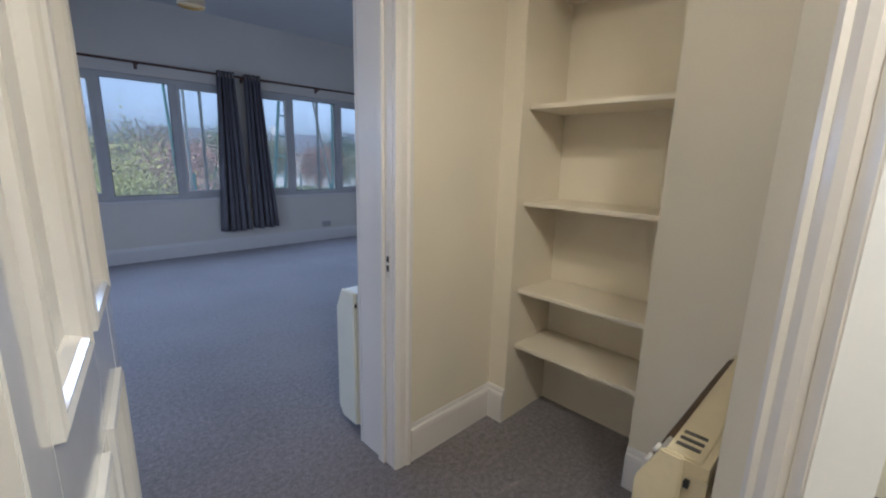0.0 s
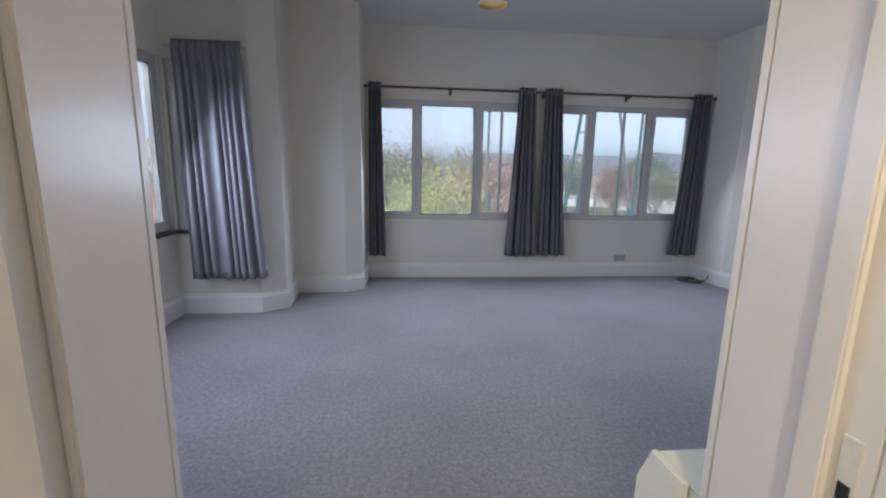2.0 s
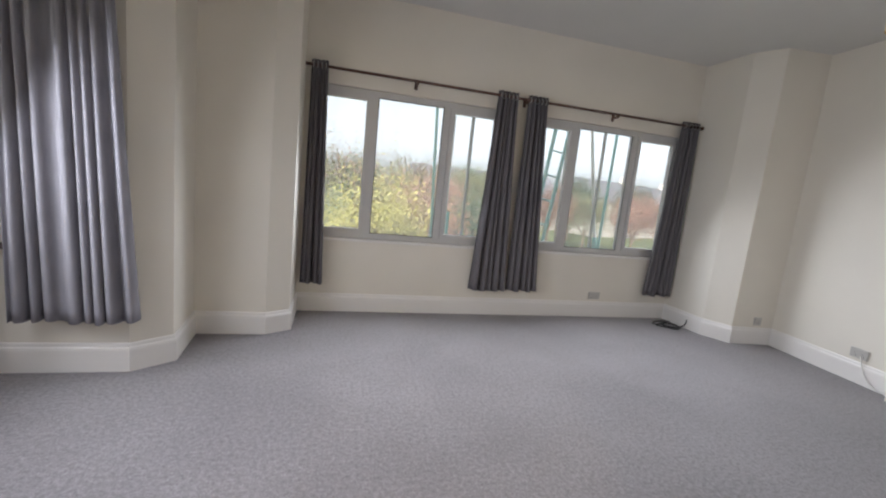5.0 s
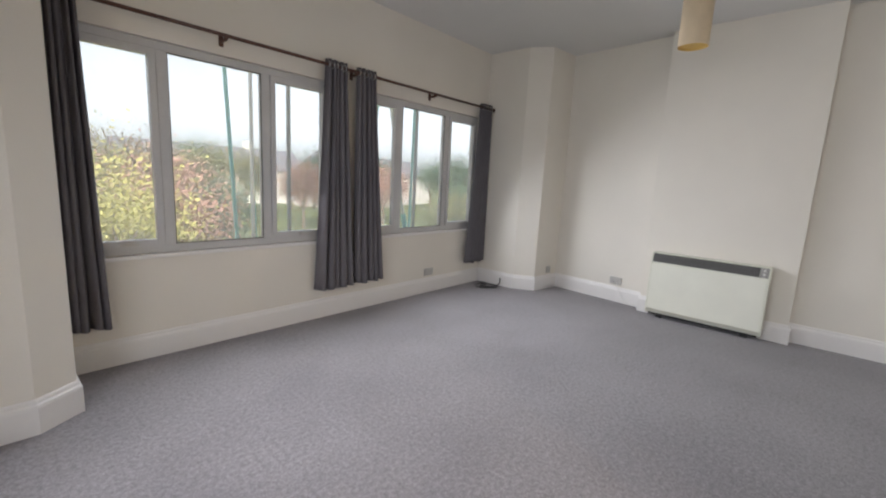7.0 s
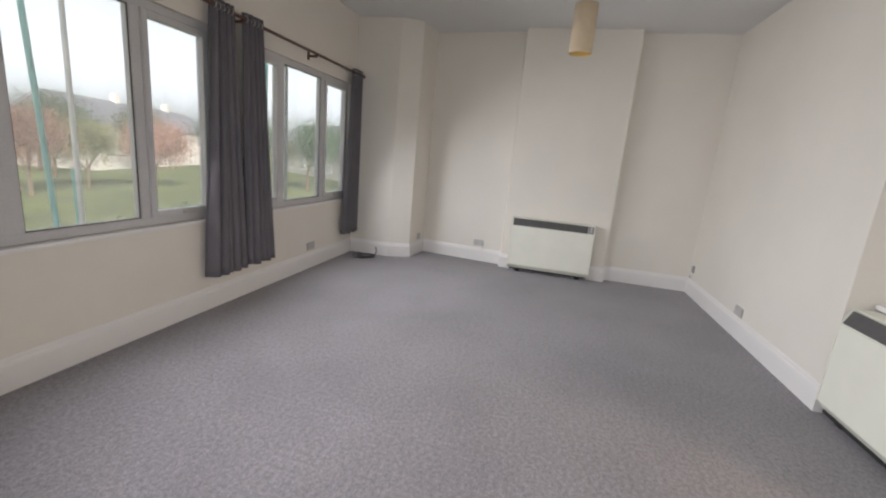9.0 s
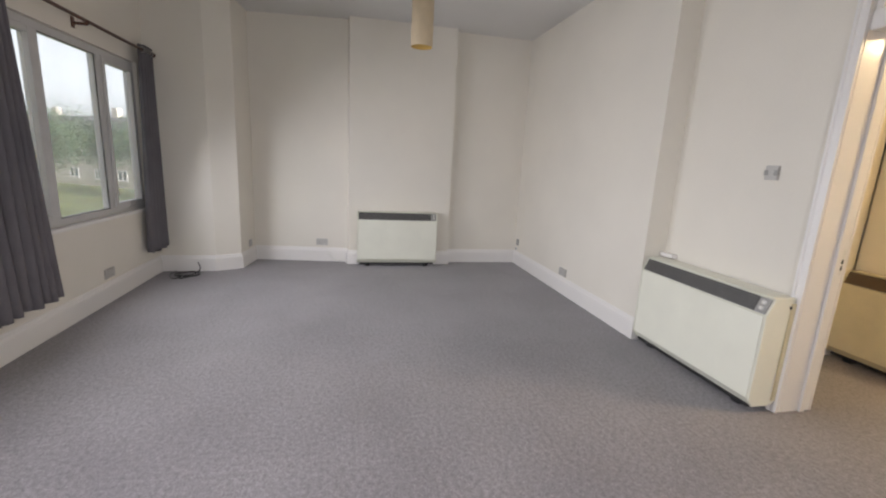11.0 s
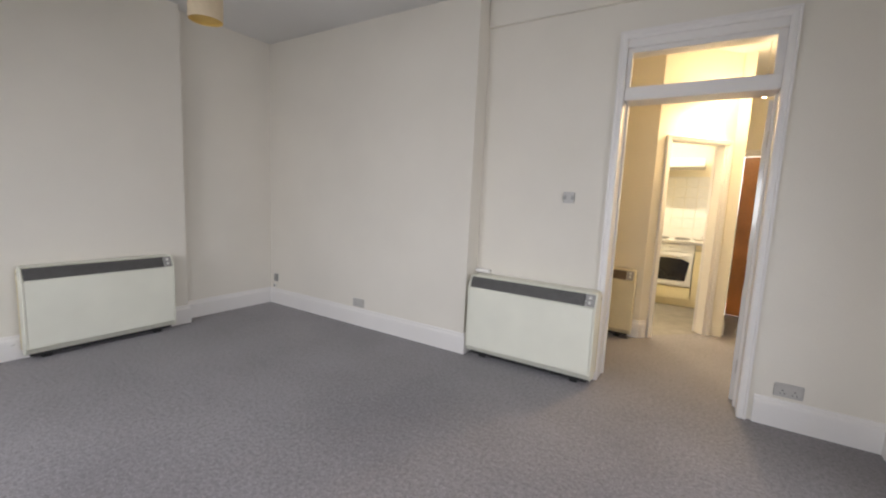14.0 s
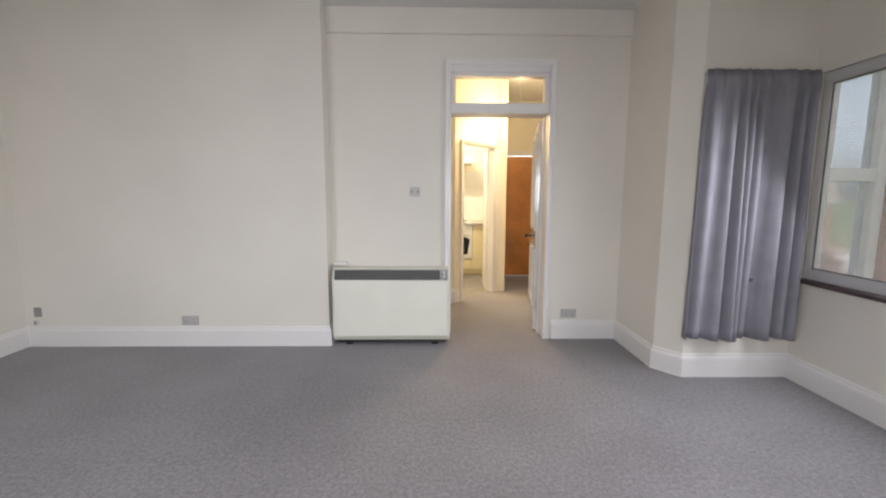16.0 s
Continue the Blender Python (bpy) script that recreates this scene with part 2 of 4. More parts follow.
# ---- the living room's shell ----
H = 2.96
ROOM = [(2.035, 1.475), (2.035, 1.66), (4.71, 1.66), (4.71, 2.68), (4.585, 2.68), (4.60, 3.98), (4.73, 4.0), (4.88, 5.16),
        (4.40, 5.215), (4.275, 5.46), (4.27, 6.02), (-0.03, 6.02), (-0.03, 5.48), (-0.20, 5.37), (-0.72, 5.38), (-0.69, 4.87),
        (-0.88, 4.72), (-1.58, 4.72), (-1.58, 2.335), (-0.78, 2.335), (-0.645, 2.17), (-0.645, 1.475)]
DOOR = (0.06, 0.945)
names = ["south_step", "south_east", "east_south", "chimney_south", "chimney", "chimney_north", "east_north", "pier_east_a", "pier_east_b",
         "pier_east_c", "north", "pier_west_a", "pier_west_b", "pier_west_c", "pier_west_d", "pier_west_e", "bay_north", "bay_west", "bay_south",
         "bay_splay", "west_south"]
NORTH_X = 4.27
WIN = {"north": [(NORTH_X - 4.10, NORTH_X - 2.20, 0.73, 2.15), (NORTH_X - 1.90, NORTH_X - 0.04, 0.73, 2.15)],
       "bay_west": [(0.02, 2.365, 0.76, 2.20)], "bay_north": [(0.10, 0.68, 0.76, 2.20)], "bay_south": [(0.02, 0.62, 0.76, 2.20)]}
for i, name in enumerate(names):
    wall("wall_" + name, ROOM[i], ROOM[i + 1], 0.12, WALL, WIN.get(name, ()), z1=H, before=ROOM[i - 1] if i else None, after=ROOM[i + 2] if i + 2 < len(ROOM) else None)
wall("wall_south", (-0.645, 1.475), (2.035, 1.475), 0.235, WALL, [(DOOR[0] + 0.645 - 0.03, DOOR[1] + 0.645 + 0.03, 0, 2.50)], z1=H)

bm = prism([(-1.9, -2.6), (5.3, -2.6), (5.3, 6.35), (-1.9, 6.35)], -0.3, -0.012)
tagged(mesh_object("subfloor", bm, VINYL), "plain floor slab under the carpet", "floor", kind="structure")
bm = prism([(-1.7, 1.36), (5.1, 1.36), (5.1, 6.15), (-1.7, 6.15)], -0.012, 0.0)
tagged(mesh_object("floor", bm, CARPET), "grey-brown fitted twist-pile carpet, lightly worn", "carpet", kind="structure")
bm = prism([(-1.9, 1.3), (5.3, 1.3), (5.3, 6.35), (-1.9, 6.35)], H, H + 0.2)
tagged(mesh_object("ceiling", bm, CEIL), "off-white painted plaster ceiling", "ceiling", kind="structure")
tagged(mesh_object("wall_bulkhead", boxed(-0.645, 1.475, 2.745, 2.035, 1.505, H, bevel=0.004), WALL), "shallow painted beam above the doorway", "wall", kind="structure")

SKIRT = [(0.0, 0.0), (0.022, 0.0), (0.022, 0.135), (0.019, 0.15), (0.012, 0.158), (0.010, 0.17), (0.006, 0.178), (0.0, 0.18)]
tagged(mesh_object("baseboard", sweep([(1.03, 1.475)] + ROOM + [(-0.02, 1.475)], SKIRT), GLOSS), "white gloss skirting board round the living room", "skirting", kind="structure")

# ---- hall and kitchen shell ----
HALL = [(1.56, 1.24), (-0.75, 1.24), (-0.75, -1.70), (0.10, -1.70), (0.10, -0.62), (0.84, 0.12), (1.60, 0.12), (1.60, 0.53), (1.915, 0.53), (1.915, 1.13), (1.56, 1.13), (1.56, 1.24)]
wall("wall_hall_west", HALL[1], HALL[2], 0.1, HALLWALL, z1=2.9)
wall("wall_hall_south", HALL[2], HALL[3], 0.1, HALLWALL, [(0.10, 0.80, 0, 2.02)], z1=2.9)
wall("wall_hall_passage", HALL[3], HALL[4], 0.1, HALLWALL, z1=2.9, after=HALL[5])
KD = (0.22, 0.905)
wall("wall_hall_diagonal", HALL[4], HALL[5], 0.1, HALLWALL, [(KD[0], KD[1], 0, 2.03)], z1=2.9, before=HALL[3], after=HALL[6])
wall("wall_hall_east_a", HALL[5], (1.66, 0.12), 0.08, HALLWALL, z1=2.9)
wall("wall_hall_east_b", HALL[6], HALL[7], 0.06, HALLWALL, z1=2.9)
wall("wall_niche_south", (1.66, 0.53), HALL[8], 0.06, HALLWALL, z1=2.9)
wall("wall_niche_back", HALL[8], HALL[9], 0.06, HALLWALL, z1=2.9)
wall("wall_niche_north", HALL[9], HALL[10], 0.11, HALLWALL, z1=2.9)
tagged(mesh_object("wall_niche_header", boxed(1.60, 0.53, 2.02, 1.915, 1.13, 2.9), HALLWALL), "cream plaster above the shelved niche", "wall", kind="structure")
wall("wall_hall_north", (0.99, 1.24), (1.56, 1.24), 0.006, HALLWALL, z1=2.9)
wall("wall_kitchen_south", (0.2, -2.35), (2.3, -2.35), 0.1, HALLWALL, z1=2.9)
wall("wall_kitchen_east", (2.3, -2.35), (2.3, 0.4), 0.1, HALLWALL, z1=2.9)
wall("wall_kitchen_north", (2.3, 0.04), (1.6, 0.04), 0.1, HALLWALL, z1=2.9)
wall("wall_kitchen_west", (0.2, -0.5), (0.2, -2.35), 0.1, HALLWALL, z1=2.9)
bm = prism([(-0.9, -2.5), (2.45, -2.5), (2.45, 1.3), (-0.9, 1.3)], 2.9, 3.05)
tagged(mesh_object("ceiling_hall", bm, CEIL), "off-white plaster ceiling over the hall", "ceiling", kind="structure")
bm = prism([(-0.8, -1.75), (0.15, -1.75), (0.15, -0.64), (0.89, 0.10), (1.98, 0.10), (1.98, 1.36), (-0.8, 1.36)], -0.012, 0.0)
tagged(mesh_object("floor_hall", bm, CARPET), "grey-brown fitted carpet in the hall", "carpet", kind="structure")
bm = prism([(0.15, -2.4), (2.35, -2.4), (2.35, 0.09), (0.89, 0.09), (0.15, -0.65)], -0.012, -0.004)
tagged(mesh_object("floor_kitchen", bm, VINYL), "mottled grey vinyl kitchen floor", "floor", kind="structure")
s = 0.7071
dk = Vector((0.10, -0.62))
for nm, line in (("baseboard_hall_east", [tuple(dk + Vector((s, s)) * (KD[1] + 0.07)), HALL[5], HALL[6], HALL[7]]),
                 ("baseboard_hall_north", [HALL[10], HALL[11], (1.03, 1.24)]),
                 ("baseboard_hall_passage", [HALL[3], HALL[4], tuple(dk + Vector((s, s)) * (KD[0] - 0.07))])):
    tagged(mesh_object(nm, sweep(line, SKIRT), GLOSS), "white gloss skirting board in the hall", "skirting", kind="structure")


# ---- doors and trim ----
ARCH = [(0.0, 0.0), (0.0, 0.014), (0.02, 0.02), (0.05, 0.02), (0.058, 0.028), (0.075, 0.028), (0.075, 0.0)]


def casing(name, x0, x1, top, m, label, legs=2, wide=1.0):
    """An architrave round an opening, in a plane of local x and z, standing out towards local -y."""
    bm = bmesh.new()
    rings = []
    for x, z, sx, sz in ((x0, 0, -1, 0), (x0, top, -1, 1), (x1, top, 1, 1), (x1, 0, 1, 0))[2 - legs:]:
        rings.append([bm.verts.new((x + sx * a * wide, -b, z + sz * a * wide)) for a, b in ARCH])
    k = len(ARCH)
    for a, b in zip(rings, rings[1:]):
        for i in range(k):
            bm.faces.new((a[i], a[(i + 1) % k], b[(i + 1) % k], b[i]))
    bm.faces.new(rings[0])
    bm.faces.new(rings[-1])
    ob = mesh_object(name, bm, GLOSS)
    ob.matrix_world = m
    return tagged(ob, label, "door trim", kind="structure")


casing("trim_living_door", -DOOR[1], -DOOR[0], 2.495, pose(0, 1.475, 0, 0, 0, 180), "white moulded architrave round the living room doorway", wide=0.68)
casing("trim_living_door_hall", DOOR[0], DOOR[1], 2.44, pose(0, 1.24, 0), "white moulded architrave on the hall side", legs=1)


def door_lining():
    t = thing("door_lining", pose(0, 0, 0), "white painted door lining with a glazed transom light", "door frame", kind="structure")
    y0, y1 = 1.242, 1.473
    part("jamb", boxed(DOOR[0] - 0.03, y0, 0, DOOR[0], y1, 2.50, bevel=0.003), GLOSS, t)
    part("jamb", boxed(DOOR[1], y0, 0, DOOR[1] + 0.03, y1, 2.50, bevel=0.003), GLOSS, t)
    part("head", boxed(DOOR[0], y0, 2.44, DOOR[1], y1, 2.50, bevel=0.003), GLOSS, t)
    part("transom_bar", boxed(DOOR[0], y0 + 0.01, 2.085, DOOR[1], y1 - 0.005, 2.175, bevel=0.006), GLOSS, t)
    for a, b in ((DOOR[0], DOOR[0] + 0.045), (DOOR[1] - 0.03, DOOR[1])):
        part("bead", boxed(a, 1.40, 2.175, b, 1.455, 2.44, bevel=0.004), GLOSS, t)
    part("bead", boxed(DOOR[0] + 0.045, 1.40, 2.41, DOOR[1] - 0.03, 1.455, 2.44, bevel=0.004), GLOSS, t)
    part("pane", boxed(DOOR[0] + 0.04, 1.425, 2.17, DOOR[1] - 0.02, 1.43, 2.42), CLEAR, t, "clear glass fanlight pane")
    for a, b in ((DOOR[0], DOOR[0] + 0.014), (DOOR[1] - 0.014, DOOR[1])):
        part("door_stop", boxed(a, 1.29, 0, b, 1.33, 2.085, bevel=0.003), GLOSS, t)
    strike = bmesh.new()
    box(strike, DOOR[1] - 0.0025, 1.258, 0.84, DOOR[1] + 0.001, 1.282, 0.99, bevel=0.001)
    part("strike_plate", strike, PLASTIC, t, "painted-over strike plate")
    for z in (0.868, 0.905):
        part("latch_hole", boxed(DOOR[1] - 0.004, 1.263, z, DOOR[1] - 0.002, 1.277, z + 0.024), BLACK, t)
    return t


door_lining()


def panel_door(name, m, w, h, mat, label, knob_at, panels=4, knob_mat=BLACK):
    t = thing(name, m, label, "door", kind="structure")
    st, th = 0.095, 0.044
    rails = [(0.0, 0.22), (0.81, 0.995), (h - 0.11, h)]
    mid = (w / 2 - 0.035, w / 2 + 0.035)
    part("panel_core", boxed(0.05, th / 2 - 0.007, 0.05, w - 0.05, th / 2 + 0.007, h - 0.05), mat, t)
    part("stile", boxed(0, 0, 0, st, th, h, bevel=0.0025), mat, t)
    part("stile", boxed(w - st, 0, 0, w, th, h, bevel=0.0025), mat, t)
    for a, b in rails:
        part("rail", boxed(st, 0.0006, a, w - st, th - 0.0006, b, bevel=0.002), mat, t)
    for (_, a), (b, _) in zip(rails, rails[1:]):
        part("muntin", boxed(mid[0], 0.001, a, mid[1], th - 0.001, b, bevel=0.002), mat, t)
        for x0, x1 in ((st, mid[0]), (mid[1], w - st)):
            for side in (0, 1):
                bm = bmesh.new()
                prof = [(0.0, 0.0), (0.0, -0.010), (0.008, -0.013), (0.016, -0.009), (0.022, -0.010), (0.030, -0.003), (0.038, 0.010), (0.038, 0.016), (0.0, 0.016)]
                rings = []
                for x, z, sx, sz in ((x0, a, 1, 1), (x0, b, 1, -1), (x1, b, -1, -1), (x1, a, -1, 1)):
                    rings.append([bm.verts.new((x + sx * u, v if side == 0 else th - v, z + sz * u)) for u, v in prof])
                for i in range(4):
                    p_, q_ = rings[i], rings[(i + 1) % 4]
                    for j in range(len(prof)):
                        k = (j + 1) % len(prof)
                        bm.faces.new((p_[j], p_[k], q_[k], q_[j]))
                part("moulding", bm, mat, t)
    for side in (-1, 1):
        y = 0 if side < 0 else th
        prof = [(0.0001, 0), (0.026, 0), (0.026, 0.004), (0.012, 0.008), (0.010, 0.03), (0.018, 0.036), (0.027, 0.046), (0.027, 0.056), (0.018, 0.066), (0.0001, 0.069)]
        bm = lathe(prof, 20, m=Matrix.Translation((knob_at[0], y, knob_at[1])) @ (pose(0, 0, 0, 90, 0, 0) if side < 0 else pose(0, 0, 0, -90, 0, 0)))
        part("knob", bm, knob_mat, t, "round black door knob", smooth=True)
    for z in (0.25, h - 0.25):
        part("hinge", rod(bmesh.new(), (-0.004, th / 2, z - 0.05), (-0.004, th / 2, z + 0.05), 0.006), STEEL, t)
    return t


panel_door("door_living", pose(0.05, 1.236, 0.008, 0, 0, -99.5), 0.79, 2.06, DOORPAINT, "open glossy white four-panel door folded back into the hall", (0.735, 0.89))


def flush_door():
    t = thing("door_passage", pose(-0.65, -1.74, 0.0), "closed orange varnished flush wooden door", "door", kind="structure")
    part("leaf", boxed(0.015, 0.0, 0.008, 0.685, 0.04, 2.005, bevel=0.003), ORANGE, t)
    part("handle", lathe([(0.0001, 0), (0.02, 0), (0.02, 0.01), (0.012, 0.04), (0.0001, 0.05)], 16, m=pose(0.1, 0.04, 1.0, -90, 0, 0)), STEEL, t, smooth=True)


flush_door()
casing("trim_passage_door", 0.10 - 0.75 - 0.02 + 0.0, 0.05, 2.02, pose(0, -1.70, 0, 0, 0, 180) @ pose(0.6, 0, 0), "white architrave round the varnished door")
KM = pose(0.10, -0.62, 0, 0, 0, 45)
casing("trim_kitchen_door", -KD[1], -KD[0], 2.0, KM @ pose(0, 0, 0, 0, 0, 180), "white moulded architrave round the kitchen doorway", wide=0.6)


def kitchen_lining():
    t = thing("kitchen_door_lining", KM, "white painted kitchen door lining", "door frame", kind="structure")
    part("jamb", boxed(KD[0], -0.102, 0, KD[0] + 0.028, 0.002, 2.03, bevel=0.003), GLOSS, t)
    part("jamb", boxed(KD[1] - 0.028, -0.102, 0, KD[1], 0.002, 2.03, bevel=0.003), GLOSS, t)
    part("head", boxed(KD[0] + 0.028, -0.102, 2.0, KD[1] - 0.028, 0.002, 2.03, bevel=0.003), GLOSS, t)
    return t


kitchen_lining()


# ---- windows ----
def frame_bar(bm, a, b, z0, z1, y0, y1, bevel=0.004):
    return box(bm, a, y0, z0, b, y1, z1, bevel=bevel)


def casement_window(name, m, w, z0, z1, bays, label, side_handles=True, depth=0.07, bar=0.055):
    """bays: (from, to, opens) along local x; local -y faces the room."""
    t = thing(name, m, label, "window", kind="structure")
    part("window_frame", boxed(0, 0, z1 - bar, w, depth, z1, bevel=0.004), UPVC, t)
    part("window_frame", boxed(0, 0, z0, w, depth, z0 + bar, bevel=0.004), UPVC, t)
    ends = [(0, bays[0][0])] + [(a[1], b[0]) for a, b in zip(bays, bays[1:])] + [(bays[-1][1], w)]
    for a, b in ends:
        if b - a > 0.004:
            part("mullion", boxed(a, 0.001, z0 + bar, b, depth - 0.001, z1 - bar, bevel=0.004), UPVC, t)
    for a, b, opens in bays:
        lo, hi = z0 + bar, z1 - bar
        if opens:
            sash = bmesh.new()
            s_ = 0.042
            for x0, x1, q0, q1 in ((a, a + s_, lo, hi), (b - s_, b, lo, hi), (a + s_, b - s_, lo, lo + s_), (a + s_, b - s_, hi - s_, hi)):
                box(sash, x0, -0.012, q0, x1, depth - 0.02, q1, bevel=0.003)
            sa = part("sash", sash, UPVC, t)
            part("pane", boxed(a + s_ - 0.004, 0.02, lo + s_ - 0.004, b - s_ + 0.004, 0.026, hi - s_ + 0.004), GLASS, sa).visible_shadow = False
            hb = bmesh.new()
            c = (a + b) / 2
            box(hb, c - 0.02, -0.026, lo + 0.008, c + 0.02, -0.012, lo + 0.03, bevel=0.003)
            box(hb, c - 0.012, -0.045, lo + 0.012, c + 0.085, -0.030, lo + 0.026, bevel=0.005)
            box(hb, c - 0.01, -0.032, lo + 0.012, c + 0.01, -0.024, lo + 0.026)
            part("window_handle", hb, STEEL, sa, "grey metal casement handle")
        else:
            part("pane", boxed(a - 0.004, 0.02, lo - 0.004, b + 0.004, 0.026, hi + 0.004), GLASS, t).visible_shadow = False
            gk = bmesh.new()
            for x0, x1, q0, q1 in ((a, a + 0.007, lo, hi), (b - 0.007, b, lo, hi), (a, b, lo, lo + 0.007), (a, b, hi - 0.007, hi)):
                box(gk, x0, 0.012, q0, x1, 0.0195, q1)
            part("gasket", gk, GRILLE, t)
    return t


def sill(name, a, b, m, mat, label, z=0.73, d0=-0.05, d1=0.12, th=0.025):
    ob = mesh_object(name, boxed(a, d0, z - th, b, d1, z, bevel=0.007, seg=3), mat)
    ob.matrix_world = m
    return tagged(ob, label, "window sill", kind="structure")


NW = "white framed three-light casement window with fixed centre pane"
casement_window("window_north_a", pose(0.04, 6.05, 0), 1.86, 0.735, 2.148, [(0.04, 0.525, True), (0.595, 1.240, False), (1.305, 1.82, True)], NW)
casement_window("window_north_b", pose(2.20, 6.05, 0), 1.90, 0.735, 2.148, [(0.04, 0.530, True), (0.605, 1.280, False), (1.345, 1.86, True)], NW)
sill("window_sill_north_a", 0.045, 1.895, pose(0, 6.02, 0), GLOSS, "white painted window sill board", z=0.735, d1=0.03, d0=-0.035)
sill("window_sill_north_b", 2.205, 4.095, pose(0, 6.02, 0), GLOSS, "white painted window sill board", z=0.735, d1=0.03, d0=-0.035)
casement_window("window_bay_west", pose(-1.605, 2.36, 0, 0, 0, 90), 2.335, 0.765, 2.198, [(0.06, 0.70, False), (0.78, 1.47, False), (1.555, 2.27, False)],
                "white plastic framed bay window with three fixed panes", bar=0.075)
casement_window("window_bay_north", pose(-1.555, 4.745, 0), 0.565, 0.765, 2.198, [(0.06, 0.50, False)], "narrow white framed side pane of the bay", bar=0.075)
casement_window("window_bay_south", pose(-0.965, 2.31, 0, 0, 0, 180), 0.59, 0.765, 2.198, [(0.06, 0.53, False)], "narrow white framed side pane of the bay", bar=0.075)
tagged(mesh_object("window_sill_bay", sweep([(-0.98, 4.72), (-1.58, 4.72), (-1.58, 2.335), (-0.98, 2.335)],
       [(-0.02, 0.735), (0.03, 0.735), (0.036, 0.741), (0.036, 0.757), (0.03, 0.763), (-0.02, 0.763)]), DARKWOOD), "dark-stained narrow wooden sill along the bay window", "window sill", kind="structure")


# ---- curtains ----
def curtain(name, top, bottom, z0, z1, folds, amp, mat, label, group, seed=1, eyelets=False, gather=False, belly=0.0, uneven=0.035):
    """A hanging of cloth from the plan line top (two ends) to the plan line bottom."""
    rnd = random.Random(seed)
    t = thing(name, pose((top[0][0] + top[1][0]) / 2, (top[0][1] + top[1][1]) / 2, z0), label, "curtain", group)
    ox, oy = t.matrix_world.translation.x, t.matrix_world.translation.y
    nu, nz = folds * 14, 26
    phase = [rnd.uniform(-0.5, 0.5) for _ in range(folds + 2)]
    warp = rnd.uniform(0, 6)
    power = [rnd.uniform(0.45, 1.35) for _ in range(folds + 2)]
    a0, a1, b0, b1 = (Vector(v) for v in (*top, *bottom))
    bm = bmesh.new()
    rows = []
    for j in range(nz + 1):
        v = j / nz
        e = v ** 1.15
        p, q = a0.lerp(b0, e), a1.lerp(b1, e)
        d = (q - p).normalized()
        n = Vector((-d.y, d.x))
        row = []
        for i in range(nu + 1):
            u = i / nu
            uw = u + uneven * math.sin(2 * math.pi * u * 1.6 + warp) * math.sin(math.pi * u)
            k = min(max(uw, 0.0), 1.0) * folds
            f = k - int(min(k, folds - 1e-6))
            ki = int(min(k, folds - 1e-6))
            pw = power[ki] * (1 - f) + power[ki + 1] * f
            drift = (phase[ki] * (1 - f) + phase[ki + 1] * f) * v * 1.3
            w = math.sin(2 * math.pi * k + drift)
            w = math.copysign(abs(w) ** 0.75, w)
            a = amp * pw * (0.75 + 0.5 * v)
            puff = 0.0
            if gather:
                a *= 0.45 if v < 0.06 else 1.0
                w += 0.35 * math.sin(6 * math.pi * k + 2.0 * drift) * max(0.0, 1 - v * 3)
                w += 0.8 * math.sin(2 * math.pi * u * 1.3 + warp) * v + 0.5 * math.sin(2 * math.pi * u * 2.7 + 2 * warp) * v
                puff = max(0.0, 1 - abs(v - 0.05) / 0.05) * 0.022
            side = 0.3 * amp * math.cos(2 * math.pi * k + 0.7 + drift) * v
            c = p.lerp(q, u) + n * (a * w + puff * math.copysign(1.0, -1.0) + belly * math.sin(math.pi * v) * math.sin(math.pi * u)) + d * side
            hem = 0.006 * math.sin(2 * math.pi * k * 0.5 + phase[0]) if j == nz else 0
            row.append(bm.verts.new((c.x - ox, c.y - oy, z1 + (z0 - z1) * v + hem - z0)))
        rows.append(row)
    for a, b in zip(rows, rows[1:]):
        for i in range(nu):
            bm.faces.new((a[i], a[i + 1], b[i + 1], b[i]))
    cl = part("cloth", bm, mat, t, smooth=True)
    so = cl.modifiers.new("thickness", "SOLIDIFY")
    so.thickness = 0.003
    if eyelets:
        for k in range(folds):
            u = (k + 0.5) / folds
            c = a0.lerp(a1, u)
            part("eyelet", lathe([(0.021, -0.003), (0.030, -0.003), (0.030, 0.003), (0.021, 0.003), (0.021, -0.003)], 16,
                                 m=Matrix.Translation((c.x - ox, c.y - oy, z1 - 0.045 - z0)) @ pose(0, 0, 0, 90, 0, 90)), STEEL, t)
    return t


NG = "north window curtains"
GY = 5.925
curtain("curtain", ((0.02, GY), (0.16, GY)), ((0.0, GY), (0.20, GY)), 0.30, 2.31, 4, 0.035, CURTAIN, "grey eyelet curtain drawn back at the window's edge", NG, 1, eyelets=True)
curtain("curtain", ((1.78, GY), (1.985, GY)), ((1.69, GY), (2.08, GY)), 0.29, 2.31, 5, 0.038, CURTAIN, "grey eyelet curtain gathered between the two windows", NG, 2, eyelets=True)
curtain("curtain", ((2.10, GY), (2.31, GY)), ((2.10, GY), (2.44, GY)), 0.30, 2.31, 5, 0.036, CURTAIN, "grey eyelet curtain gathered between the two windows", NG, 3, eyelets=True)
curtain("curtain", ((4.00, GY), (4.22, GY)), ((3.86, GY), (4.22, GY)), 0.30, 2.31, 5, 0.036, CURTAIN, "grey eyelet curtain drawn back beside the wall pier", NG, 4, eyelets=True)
curtain("curtain", ((-1.42, 4.60), (-0.89, 4.60)), ((-1.40, 4.59), (-0.80, 4.60)), 0.35, 2.31, 8, 0.030, CURTAIN_W, "grey pleated curtain hanging at the bay's side", "bay curtains", 5, gather=True, uneven=0.06)
